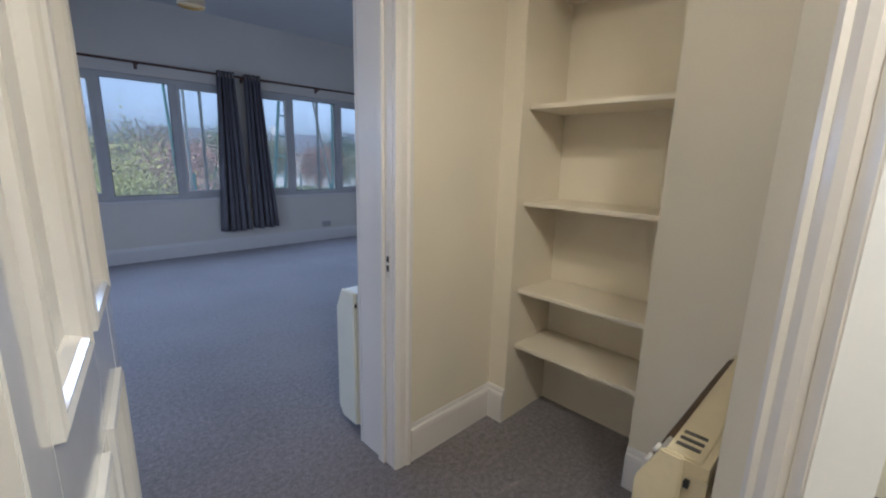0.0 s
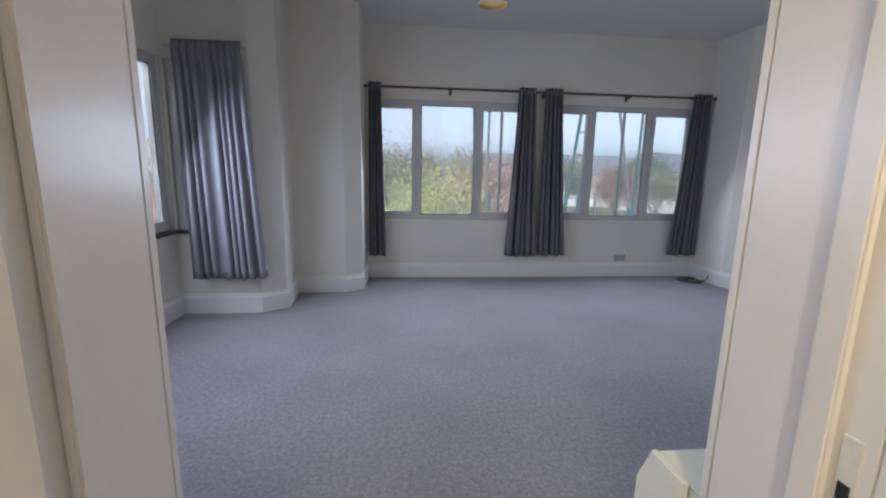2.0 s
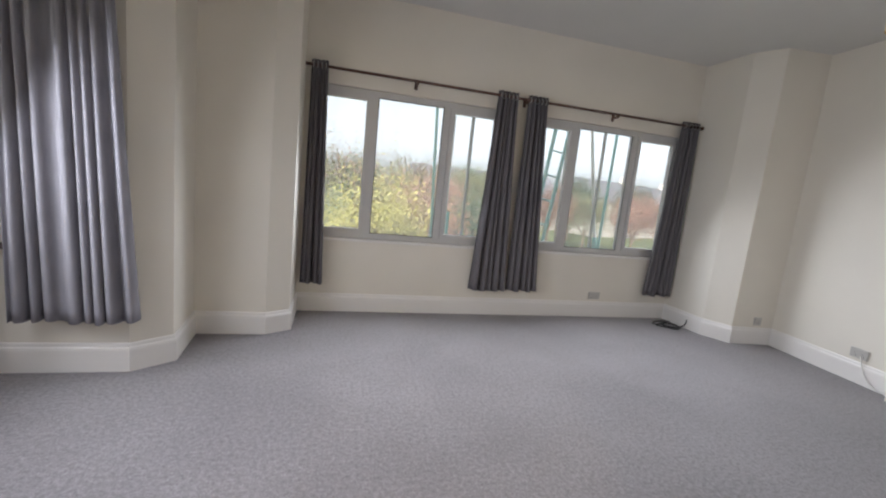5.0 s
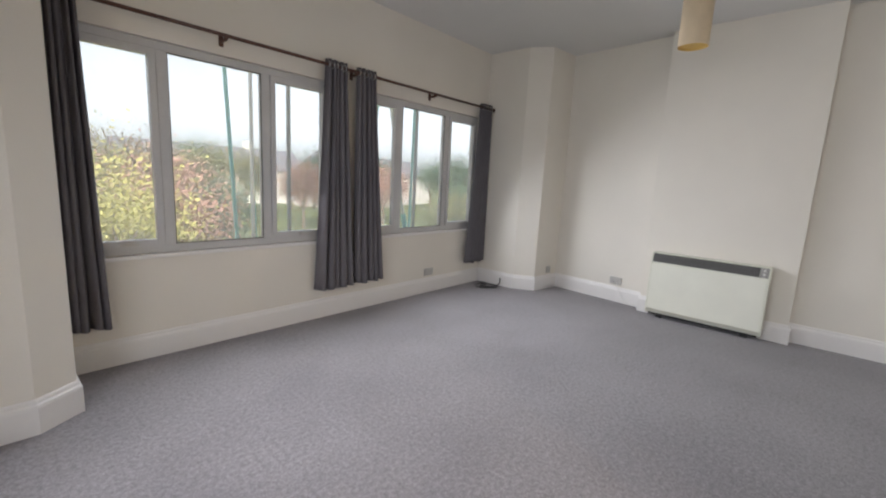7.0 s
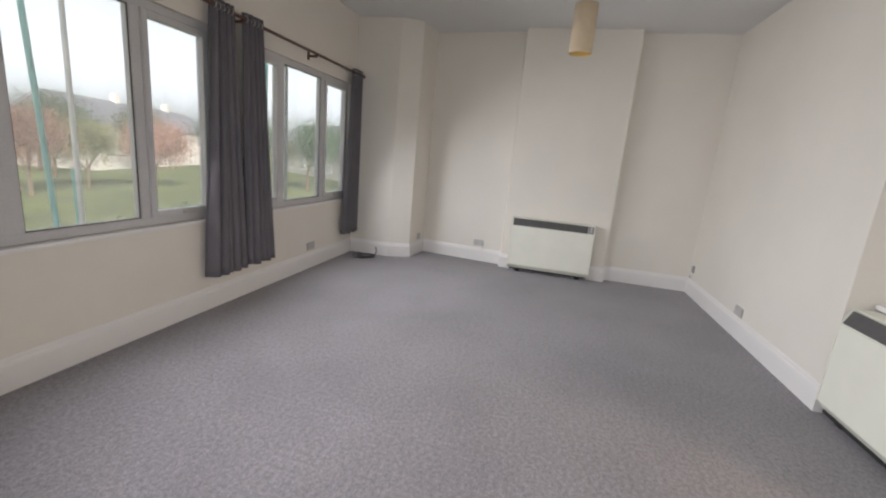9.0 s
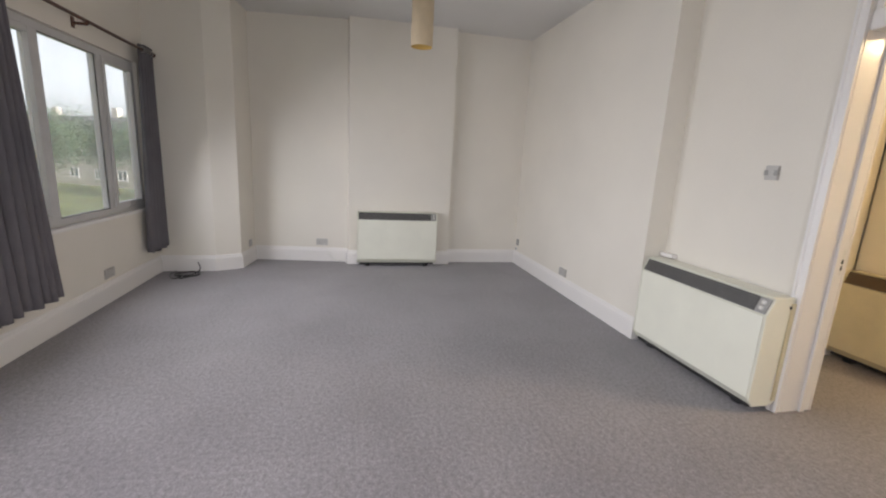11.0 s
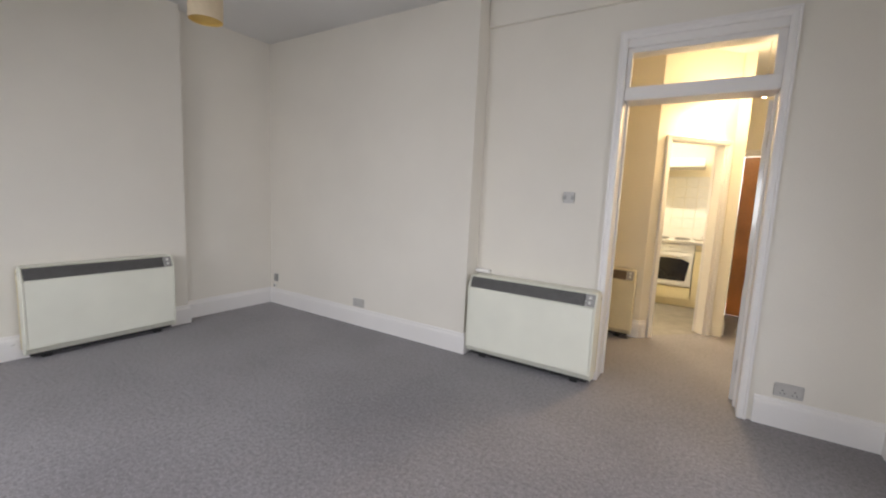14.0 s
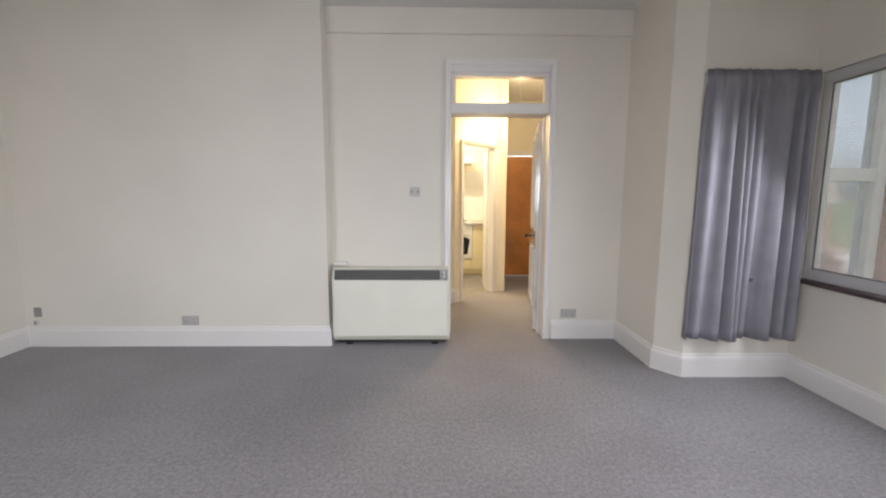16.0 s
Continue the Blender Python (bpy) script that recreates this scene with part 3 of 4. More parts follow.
curtain("curtain", ((-0.76, 2.405), (-1.54, 2.405)), ((-0.725, 2.41), (-1.52, 2.42)), 0.32, 2.21, 8, 0.034, CURTAIN_W, "grey pencil-pleat curtain gathered unevenly at the bay's side", "bay curtains", 14, gather=True, uneven=0.07)


def curtain_rod():
    t = thing("curtain_rod", pose(2.1, GY, 2.265), "dark brown wooden curtain pole across both windows", "curtain pole")
    part("pole", rod(bmesh.new(), (-2.12, 0, 0), (2.15, 0, 0), 0.013), RODM, t, smooth=True)
    for x in (-1.13, 0.0, 1.05):
        bm = bmesh.new()
        box(bm, x - 0.008, -0.012, -0.035, x + 0.008, 0.092, -0.015, bevel=0.003)
        box(bm, x - 0.016, 0.082, -0.06, x + 0.016, 0.094, 0.02, bevel=0.003)
        box(bm, x - 0.010, -0.016, -0.03, x + 0.010, 0.016, 0.0, bevel=0.004)
        part("bracket", bm, RODM, t)
    for x, s_ in ((-2.12, -1), (2.15, 1)):
        part("finial", lathe([(0.0001, 0), (0.018, 0.002), (0.022, 0.014), (0.014, 0.026), (0.0001, 0.03)], 14, m=pose(x, 0, 0, 0, 90 * s_, 0)), RODM, t, smooth=True)


curtain_rod()
for m_, a in ((pose(-1.19, 4.655, 2.27), 0.32), (pose(-1.15, 2.385, 2.18), 0.40)):
    t = thing("curtain_track", m_, "slim white curtain track above the bay's side pane", "curtain track")
    part("rail", boxed(-a, -0.012, -0.012, a, 0.012, 0.012, bevel=0.003), UPVC, t)
    for x in (-a * 0.8, 0, a * 0.8):
        y_ = 0.07 if m_.translation.y > 4 else -0.06
        part("bracket", boxed(x - 0.01, min(0.0, y_), -0.006, x + 0.01, max(0.0, y_), 0.006), UPVC, t)


# ---- heaters ----
def storage_heater(m, w, h, d, mat, label, grille=GRILLE, base=0.05, back=-0.02, vents=0):
    t = thing("storage_heater", m, label, "storage heater", "storage heaters")
    y_front, slope = -d, 0.095

    def side(bm, x0, x1, prof):
        a = [bm.verts.new((x0, y, z)) for y, z in prof]
        b = [bm.verts.new((x1, y, z)) for y, z in prof]
        bm.faces.new(a)
        bm.faces.new(b[::-1])
        for i in range(len(prof)):
            j = (i + 1) % len(prof)
            bm.faces.new((a[i], a[j], b[j], b[i]))
        return bm

    body = side(bmesh.new(), 0.012, w - 0.012, [(-0.02, base), (y_front + 0.036, base), (y_front + 0.004, base + 0.045), (y_front + 0.004, h - slope - 0.006), (y_front + 0.05, h - 0.02), (y_front + 0.07, h - 0.004), (-0.02, h - 0.004)])
    part("body", body, mat, t)
    front = boxed(0.014, y_front - 0.004, base + 0.046, w - 0.014, y_front + 0.003, h - slope - 0.004, bevel=0.005, seg=3)
    part("front_panel", front, mat, t)
    for x0, x1 in ((0, 0.014), (w - 0.014, w)):
        cap = side(bmesh.new(), x0, x1, [(-0.065, base - 0.006), (y_front + 0.03, base - 0.006), (y_front - 0.006, base + 0.045), (y_front - 0.006, h - slope), (y_front + 0.04, h + 0.004), (-0.065, h + 0.004)])
        bmesh.ops.bevel(cap, geom=cap.edges[:], offset=0.004, segments=2, affect="EDGES")
        part("end_panel", cap, mat, t)
    part("top_panel", boxed(0.014, y_front + 0.046, h - 0.004, w - 0.014, back, h + 0.003, bevel=0.002), mat, t)
    for k in range(vents):
        x = w - 0.05 - 0.028 * k
        part("vent_slot", boxed(x - 0.006, y_front + 0.056, h + 0.002, x + 0.006, back - 0.012, h + 0.0045), GRILLE, t, "dark vent slot")
    up = Vector((0, 0.041, slope)).normalized()
    out = Vector((0, -slope, 0.041)).normalized()
    c0 = Vector((0, y_front, h - slope))

    def slab(x0, x1, s0, s1, t0, t1):
        bm = bmesh.new()
        vs = [bm.verts.new(c0 + Vector((x, 0, 0)) + up * s_ + out * o) for x in (x0, x1) for s_ in (s0, s1) for o in (t0, t1)]
        for q in ((0, 1, 3, 2), (4, 6, 7, 5), (0, 4, 5, 1), (2, 3, 7, 6), (0, 2, 6, 4), (1, 5, 7, 3)):
            bm.faces.new([vs[i] for i in q])
        return bm
    ctrl = w - 0.085
    part("outlet_grille", slab(0.02, ctrl, 0.004, 0.094, -0.010, 0.001), grille, t, "dark outlet grille")
    for k in range(5):
        part("slat", slab(0.024, ctrl - 0.004, 0.010 + k * 0.0175, 0.017 + k * 0.0175, 0.001, 0.006), grille, t)
    pl = part("control_plate", slab(ctrl + 0.004, w - 0.018, 0.004, 0.094, -0.008, 0.004), GREYTRIM, t, "grey control plate")
    for k, s_ in enumerate((0.032, 0.068)):
        c = c0 + Vector((ctrl + 0.036, 0, 0)) + up * s_ + out * 0.004
        mm = Matrix.Translation(c) @ out.to_track_quat("Z", "Y").to_matrix().to_4x4()
        part("dial", lathe([(0.0001, 0.008), (0.011, 0.008), (0.012, 0.0)], 14, m=mm), PLASTIC, pl, smooth=True)
    for x in (0.10, w - 0.16):
        part("foot", boxed(x, y_front + 0.055, 0.0, x + 0.06, -0.03, base, bevel=0.004), BLACK, t)
    part("base_tray", boxed(0.03, y_front + 0.03, base - 0.02, w - 0.03, -0.03, base - 0.001), BLACK, t)
    for x0, x1 in ((0.002, 0.012), (w - 0.012, w - 0.002)):
        part("back_frame", boxed(x0, -0.045, base + 0.02, x1, -0.018, h - 0.03, bevel=0.002), HEATER_OLD, t, "yellowed steel back frame")
        part("screw", boxed(x0 - 0.002, -0.06, h - 0.06, x1 + 0.002, -0.05, h - 0.045), BLACK, t)
    part("wall_bracket", boxed(0.08, -0.02, h - 0.12, w - 0.08, 0.0, h - 0.08), STEEL, t)
    return t


storage_heater(pose(4.592, 3.875, 0, 0, 0, -90.6), 1.015, 0.70, 0.155, HEATER, "cream enamelled storage heater with grey top grille on the chimney breast")
storage_heater(pose(1.995, 1.477, 0, 0, 0, 180), 1.04, 0.70, 0.212, HEATER, "cream enamelled storage heater with grey top grille beside the doorway")
storage_heater(pose(1.575, 0.12, 0, 0, 0, 180), 0.68, 0.70, 0.15, HEATER_OLD, "yellowed cream storage heater standing in the hall", grille=BROWNB, back=-0.035, vents=3)


t = thing("pipe_block", pose(1.95, 1.477, 0.712), "small white painted block on the wall above the heater", "wall block")
part("block", boxed(-0.06, 0, 0, 0.075, 0.05, 0.028, bevel=0.004), GLOSS, t)


# ---- sockets, switch, cables ----
def plate(name, m, w, h, label, category, gangs=2, mat=SOCKETM, switch=False):
    t = thing(name, m, label, category)
    part("back_box", boxed(-w / 2, -0.012, -h / 2, w / 2, 0, h / 2, bevel=0.003), mat, t)
    part("face", boxed(-w / 2 + 0.004, -0.016, -h / 2 + 0.004, w / 2 - 0.004, -0.011, h / 2 - 0.004, bevel=0.002), mat, t)
    for k in range(gangs):
        x = (k - (gangs - 1) / 2) * 0.06
        if switch:
            part("rocker", boxed(x - 0.012, -0.021, -0.016, x + 0.012, -0.015, 0.016, bevel=0.002), GREYTRIM, t)
        else:
            part("rocker", boxed(x - 0.008, -0.020, 0.012, x + 0.008, -0.0155, 0.028, bevel=0.0015), mat, t)
            for dx, dz in ((0, 0.002), (-0.011, -0.018), (0.011, -0.018)):
                part("pin_hole", boxed(x + dx - 0.003, -0.0168, dz - 0.004, x + dx + 0.003, -0.0158, dz + 0.003), BLACK, t)
    return t


def cord(name, pts, r, mat, label, category):
    cu = bpy.data.curves.new(name, "CURVE")
    cu.dimensions, cu.bevel_depth, cu.bevel_resolution, cu.resolution_u = "3D", r, 2, 8
    sp = cu.splines.new("NURBS")
    sp.points.add(len(pts) - 1)
    for p, c in zip(sp.points, pts):
        p.co = (*c, 1)
    sp.use_endpoint_u, sp.order_u = True, 3
    cu.materials.append(mat)
    tmp = bpy.data.objects.new(name, cu)
    me = bpy.data.meshes.new_from_object(tmp)
    me.name = name
    bpy.data.objects.remove(tmp)
    return tagged(new(name, me), label, category)


SK = "white plastic double socket low on the wall"
plate("wall_socket", pose(3.26, 6.02, 0.25), 0.146, 0.086, "grey-white double socket under the north window", "socket")
plate("wall_socket", pose(3.27, 1.66, 0.235, 0, 0, 180), 0.146, 0.086, SK + " above the skirting", "socket")
plate("wall_socket", pose(-0.185, 1.475, 0.245, 0, 0, 180), 0.146, 0.086, SK + " beside the doorway", "socket")
plate("wall_socket", pose(4.769, 4.32, 0.255, 0, 0, -97.8), 0.146, 0.086, "white double socket with a cable beside the chimney breast", "socket")
plate("wall_socket", pose(4.68, 5.18, 0.25, 0, 0, -5), 0.086, 0.086, "small single socket on the wall pier", "socket", 1)
plate("heater_isolator", pose(0.995, 1.475, 0.36, 0, 0, 180), 0.066, 0.086, "white fused heater outlet beside the door", "outlet", 1, switch=True)
plate("light_switch", pose(1.27, 1.475, 1.385, 0, 0, 180), 0.086, 0.086, "grey metal double light switch", "light switch", 2, SOCKETM, switch=True)
plate("telephone_socket", pose(4.60, 1.66, 0.31, 0, 0, 180), 0.062, 0.086, "small grey telephone socket near the room's corner", "socket", 1, GREYTRIM, switch=True)
plate("telephone_socket", pose(4.62, 1.66, 0.215, 0, 0, 180), 0.05, 0.04, "small brown junction box on the skirting", "socket", 1, PLASTIC, switch=True)
cord("heater_cable", [(4.745, 4.30, 0.24), (4.72, 4.25, 0.12), (4.70, 4.18, 0.04), (4.67, 4.10, 0.02), (4.63, 4.02, 0.06), (4.57, 3.9, 0.12)], 0.005, PLASTIC, "white flex hanging from the socket to the heater", "cable")
cord("heater_cable", [(0.99, 1.495, 0.33), (0.96, 1.54, 0.2), (0.965, 1.53, 0.12), (0.99, 1.52, 0.1), (1.0, 1.52, 0.16)], 0.006, PLASTIC, "white flex from the wall outlet to the heater", "cable")
cord("aerial_cable", [(4.25, 5.64, 0.10), (4.2, 5.58, 0.05), (4.06, 5.62, 0.008), (4.0, 5.78, 0.008), (4.12, 5.84, 0.012), (4.2, 5.68, 0.014), (4.08, 5.54, 0.012), (3.97, 5.66, 0.01), (4.05, 5.80, 0.018), (4.18, 5.72, 0.02), (4.16, 5.58, 0.016), (4.02, 5.58, 0.012), (3.92, 5.72, 0.008)], 0.0065, BLACK, "loose coil of black cable on the carpet", "cable")
cord("loose_cable", [(4.24, 5.86, 0.008), (4.1, 5.88, 0.01), (3.96, 5.82, 0.008), (3.9, 5.75, 0.01), (3.98, 5.7, 0.02), (4.12, 5.76, 0.022)], 0.006, BLACK, "black aerial lead lying on the carpet", "cable")


# ---- pendant ----
def pendant(x, y, z):
    t = thing("pendant_lamp", pose(x, y, z), "cream cylindrical paper pendant lampshade hanging from the ceiling", "pendant lamp", "living room pendants")
    r, hh = 0.088, 0.36
    part("shade", lathe([(r, 0.0), (r, hh), (r - 0.003, hh), (r - 0.003, 0.0), (r, 0.0)], 40), PAPER, t, smooth=True)
    part("lining", lathe([(r - 0.0035, 0.002), (r - 0.0035, hh - 0.002), (r - 0.006, hh - 0.002), (r - 0.006, 0.002), (r - 0.0035, 0.002)], 40), PAPERIN, t, "yellow shade lining", smooth=True)
    part("diffuser", lathe([(0.0001, 0.012), (r - 0.007, 0.012), (r - 0.007, 0.016), (0.0001, 0.016)], 32), PAPERIN, t)
    part("holder", lathe([(0.0001, hh - 0.08), (0.02, hh - 0.08), (0.02, hh), (0.0001, hh)], 16), PLASTIC, t)
    sp = bmesh.new()
    for a in range(3):
        rod(sp, (0, 0, hh - 0.01), ((r - 0.004) * math.cos(a * 2.094), (r - 0.004) * math.sin(a * 2.094), hh - 0.01), 0.002, 6)
    part("spider", sp, STEEL, t)
    part("flex", rod(bmesh.new(), (0, 0, hh), (0, 0, H - z - 0.01), 0.004, 8), PLASTIC, t)
    part("ceiling_rose", lathe([(0.0001, H - z - 0.03), (0.03, H - z - 0.028), (0.045, H - z)], 24), PLASTIC, t, smooth=True)


pendant(2.835, 3.39, 2.26)
pendant(0.961, 3.62, 2.32)


def hall_bulb():
    t = thing("hall_pendant", pose(*HALL_BULB), "bare lit bulb on a flex from the hall ceiling", "pendant lamp")
    part("bulb", lathe([(0.0001, 0), (0.02, 0.006), (0.03, 0.03), (0.024, 0.055), (0.014, 0.075), (0.014, 0.09)], 18), BULB, t, "glowing bulb", smooth=True).visible_shadow = False
    part("holder", lathe([(0.0001, 0.085), (0.018, 0.085), (0.018, 0.13), (0.0001, 0.13)], 16), PLASTIC, t)
    part("flex", rod(bmesh.new(), (0, 0, 0.13), (0, 0, 0.535), 0.003, 8), PLASTIC, t)
    part("ceiling_rose", lathe([(0.0001, 0.528), (0.03, 0.532), (0.045, 0.56)], 20), PLASTIC, t, smooth=True)


hall_bulb()

t = thing("wall_spotlight", KM @ pose(0.36, 0.0, 2.47, 0, 0, 180), "small lit spotlight above the kitchen door", "wall light")
part("base", lathe([(0.0001, 0), (0.04, 0), (0.04, 0.012), (0.0001, 0.012)], 20, m=pose(0, 0, 0, 90, 0, 0)), PLASTIC, t)
part("arm", rod(bmesh.new(), (0, -0.01, 0), (0, -0.05, 0.01), 0.007), PLASTIC, t)
part("lamp_head", lathe([(0.016, -0.03), (0.028, 0.03), (0.0001, 0.032), ], 18, m=pose(0, -0.06, 0.005, 120, 0, 0)), BULB, t, "glowing lamp head", smooth=True).visible_shadow = False


t = thing("kitchen_door_leaf", KM @ pose(KD[0] + 0.03, -0.105, 0.008, 0, 0, -138), "open white flush kitchen door", "door", kind="structure")
part("leaf", boxed(0.004, -0.02, 0, 0.62, 0.02, 1.98, bevel=0.003), GLOSS, t)
part("handle", rod(bmesh.new(), (0.57, 0.02, 1.0), (0.57, 0.07, 1.0), 0.009), STEEL, t)


# ---- niche shelves ----
for z in (0.41, 0.695, 1.118, 1.545):
    ob = mesh_object("niche_shelf", boxed(1.615, 0.531, z - 0.02, 1.914, 1.129, z, bevel=0.003), HALLWALL)
    tagged(ob, "cream painted fixed shelf in the hall niche", "shelf", "niche shelves")


# ---- intercom ----
t = thing("entry_phone", KM @ pose(0.10, 0.0, 1.42, 0, 0, 180), "grey entry telephone on the wall by the kitchen door", "entry phone")
part("base", boxed(-0.04, -0.03, -0.1, 0.04, 0, 0.1, bevel=0.006), GREYTRIM, t)
part("handset", boxed(-0.022, -0.06, -0.1, 0.022, -0.028, 0.1, bevel=0.012, seg=3), GREYTRIM, t)


# ---- kitchen ----
def base_unit(x0, x1, label):
    t = thing("base_cabinet", pose(x0, -1.75, 0), label, "kitchen cabinet", "kitchen units")
    w = x1 - x0
    part("body", boxed(0.002, -0.56, 0.1, w - 0.002, -0.02, 0.86), CABINET, t)
    part("plinth", boxed(0, -0.55, 0, w, -0.06, 0.1), CABINET, t)
    d = part("door", boxed(0.004, -0.019, 0.11, w - 0.004, 0.0, 0.855, bevel=0.003), CABINET, t)
    part("handle", boxed(0.03, 0.0, 0.78, 0.13, 0.02, 0.79, bevel=0.003), STEEL, d)


base_unit(1.05, 1.55, "cream kitchen base cabinet beside the oven")
base_unit(1.55, 2.15, "cream kitchen base cabinet beside the oven")
base_unit(0.21, 0.45, "narrow cream kitchen base cabinet")


def oven():
    t = thing("oven", pose(0.45, -1.75, 0), "white built-under electric oven with a dark glass door", "oven")
    part("body", boxed(0.003, -0.56, 0.28, 0.597, -0.01, 0.86), OVENWHITE, t)
    part("control_panel", boxed(0.003, -0.012, 0.755, 0.597, 0.008, 0.858, bevel=0.004), OVENWHITE, t)
    for i in range(5):
        part("knob", lathe([(0.018, 0), (0.016, 0.018), (0.0001, 0.018)], 14, m=pose(0.1 + i * 0.1, 0.008, 0.805, -90, 0, 0)), OVENWHITE, t)
    d = part("door", boxed(0.006, -0.012, 0.30, 0.594, 0.014, 0.745, bevel=0.006), OVENWHITE, t)
    bm = prism([(0.08, 0.36), (0.52, 0.36), (0.555, 0.62), (0.45, 0.66), (0.3, 0.67), (0.15, 0.66), (0.045, 0.62)], 0, 0.004)
    bmesh.ops.transform(bm, matrix=pose(0, 0.014, 0, 90, 0, 0) @ Matrix.Scale(-1, 4, (0, 0, 1)), verts=bm.verts[:])
    part("window", bm, OVENGLASS, d, "dark oven door glass")
    part("door_handle", boxed(0.08, 0.02, 0.70, 0.52, 0.04, 0.72, bevel=0.006), OVENWHITE, d)
    part("plinth", boxed(0, -0.55, 0, 0.6, -0.06, 0.1), CABINET, t)
    part("drawer", boxed(0.003, -0.5, 0.11, 0.597, 0.0, 0.275, bevel=0.003), CABINET, t)


oven()
tagged(mesh_object("worktop", boxed(0.202, -2.348, 0.862, 2.298, -1.72, 0.9, bevel=0.006), WORKTOP), "speckled grey laminate kitchen worktop", "worktop")
t = thing("hob", pose(0.75, -2.02, 0.9), "white electric hob with four dark plates", "hob")
part("plate_base", boxed(-0.28, -0.25, 0.0, 0.28, 0.25, 0.012, bevel=0.005), OVENWHITE, t)
for x in (-0.13, 0.13):
    for y in (-0.12, 0.12):
        part("hot_plate", lathe([(0.0001, 0.024), (0.085, 0.024), (0.09, 0.012)], 20, m=pose(x, y, 0)), GRILLE, t)
t = thing("cooker_hood", pose(0.75, -2.349, 1.55), "white slimline cooker hood above the hob", "cooker hood")
part("canopy", boxed(-0.3, 0, 0.35, 0.3, 0.48, 0.47, bevel=0.006), OVENWHITE, t)
part("front_trim", boxed(-0.3, 0.48, 0.36, 0.3, 0.49, 0.46, bevel=0.003), OVENWHITE, t)
t = thing("wall_cabinet", pose(1.08, -2.349, 1.45), "cream kitchen wall cabinet", "kitchen cabinet", "kitchen units")
part("body", boxed(0, 0, 0, 0.5, 0.28, 0.72), CABINET, t)
part("door", boxed(0.003, 0.28, 0.003, 0.497, 0.3, 0.717, bevel=0.003), CABINET, t)
tl = thing("splashback", pose(0.21, -2.35, 0.905), "white tiled kitchen splashback", "splashback", kind="structure")
tile = None
for i in range(13):
    for j in range(6):
        if tile is None:
            tile = part("tile", boxed(0.002, 0.0, 0.002, 0.148, 0.008, 0.148, bevel=0.002, seg=1), TILE, tl)
            continue
        o = tile.copy()
        scene.collection.objects.link(o)
        o.parent = tl
        o.location = (i * 0.15, 0, j * 0.15)
t = thing("kitchen_lamp", pose(1.1, -1.1, 2.9), "lit fluorescent kitchen ceiling light", "ceiling light")
part("body", boxed(-0.5, -0.05, -0.03, 0.5, 0.05, 0, bevel=0.005), PLASTIC, t)
part("diffuser", boxed(-0.48, -0.04, -0.07, 0.48, 0.04, -0.03, bevel=0.01), TUBE, t)

# ---- outside ----
GROUND = -3.4
GRASS = material("rough_grass", (0.10, 0.12, 0.04), 0.95, vary=0.35, scale=0.4, fine=9, fine_vary=0.25, bump=0.3)
BRICK = material("red_brick", (0.33, 0.135, 0.085), 0.85, vary=0.15, scale=0.8, fine=14, fine_vary=0.15, bump=0.2)
ROOF = material("brown_roof_tiles", (0.26, 0.20, 0.16), 0.85, vary=0.15, scale=0.7, fine=9, fine_vary=0.2)
WHITEF = material("white_window_frame", (0.75, 0.75, 0.75), 0.4)
DARKGLASS = material("dim_window_glass", (0.12, 0.14, 0.16), 0.1)
SKYGLASS = material("sky_reflecting_glass", (0.62, 0.68, 0.74), 0.06, metal=0.85, vary=0.02, bump=0)
RENDERED = material("pale_render", (0.55, 0.52, 0.48), 0.8, vary=0.1, scale=0.6)
SLATE = material("grey_slate", (0.14, 0.14, 0.16), 0.7, vary=0.15, scale=0.8, fine=10)
BARK = material("tree_bark", (0.12, 0.09, 0.06), 0.9, vary=0.2, scale=3, fine=30, bump=0.5)
TEAL = material("teal_painted_steel", (0.24, 0.55, 0.54), 0.5)
POLEM = material("galvanised_pole", (0.75, 0.75, 0.74), 0.4, metal=0.3)
GREYPOLE = material("dull_scaffold_tube", (0.30, 0.31, 0.32), 0.5, metal=0.3)
FENCE = material("weathered_timber", (0.28, 0.17, 0.10), 0.85, vary=0.2, scale=2, fine=30)
GREENS = [material("leaf_yellow_green", (0.36, 0.34, 0.10), 0.7, vary=0.3, scale=0.6, fine=6, fine_vary=0.3),
          material("leaf_dark_green", (0.05, 0.085, 0.04), 0.7, vary=0.3, scale=0.6, fine=6, fine_vary=0.3),
          material("leaf_russet", (0.30, 0.17, 0.13), 0.75, vary=0.3, scale=0.6, fine=6, fine_vary=0.3),
          material("leaf_olive", (0.13, 0.13, 0.06), 0.75, vary=0.3, scale=0.6, fine=6, fine_vary=0.3)]
tagged(mesh_object("ground", prism([(-600, -600), (600, -600), (600, 600), (-600, 600)], GROUND - 0.5, GROUND), GRASS), "rough grass and earth below the flat", "ground", kind="structure")


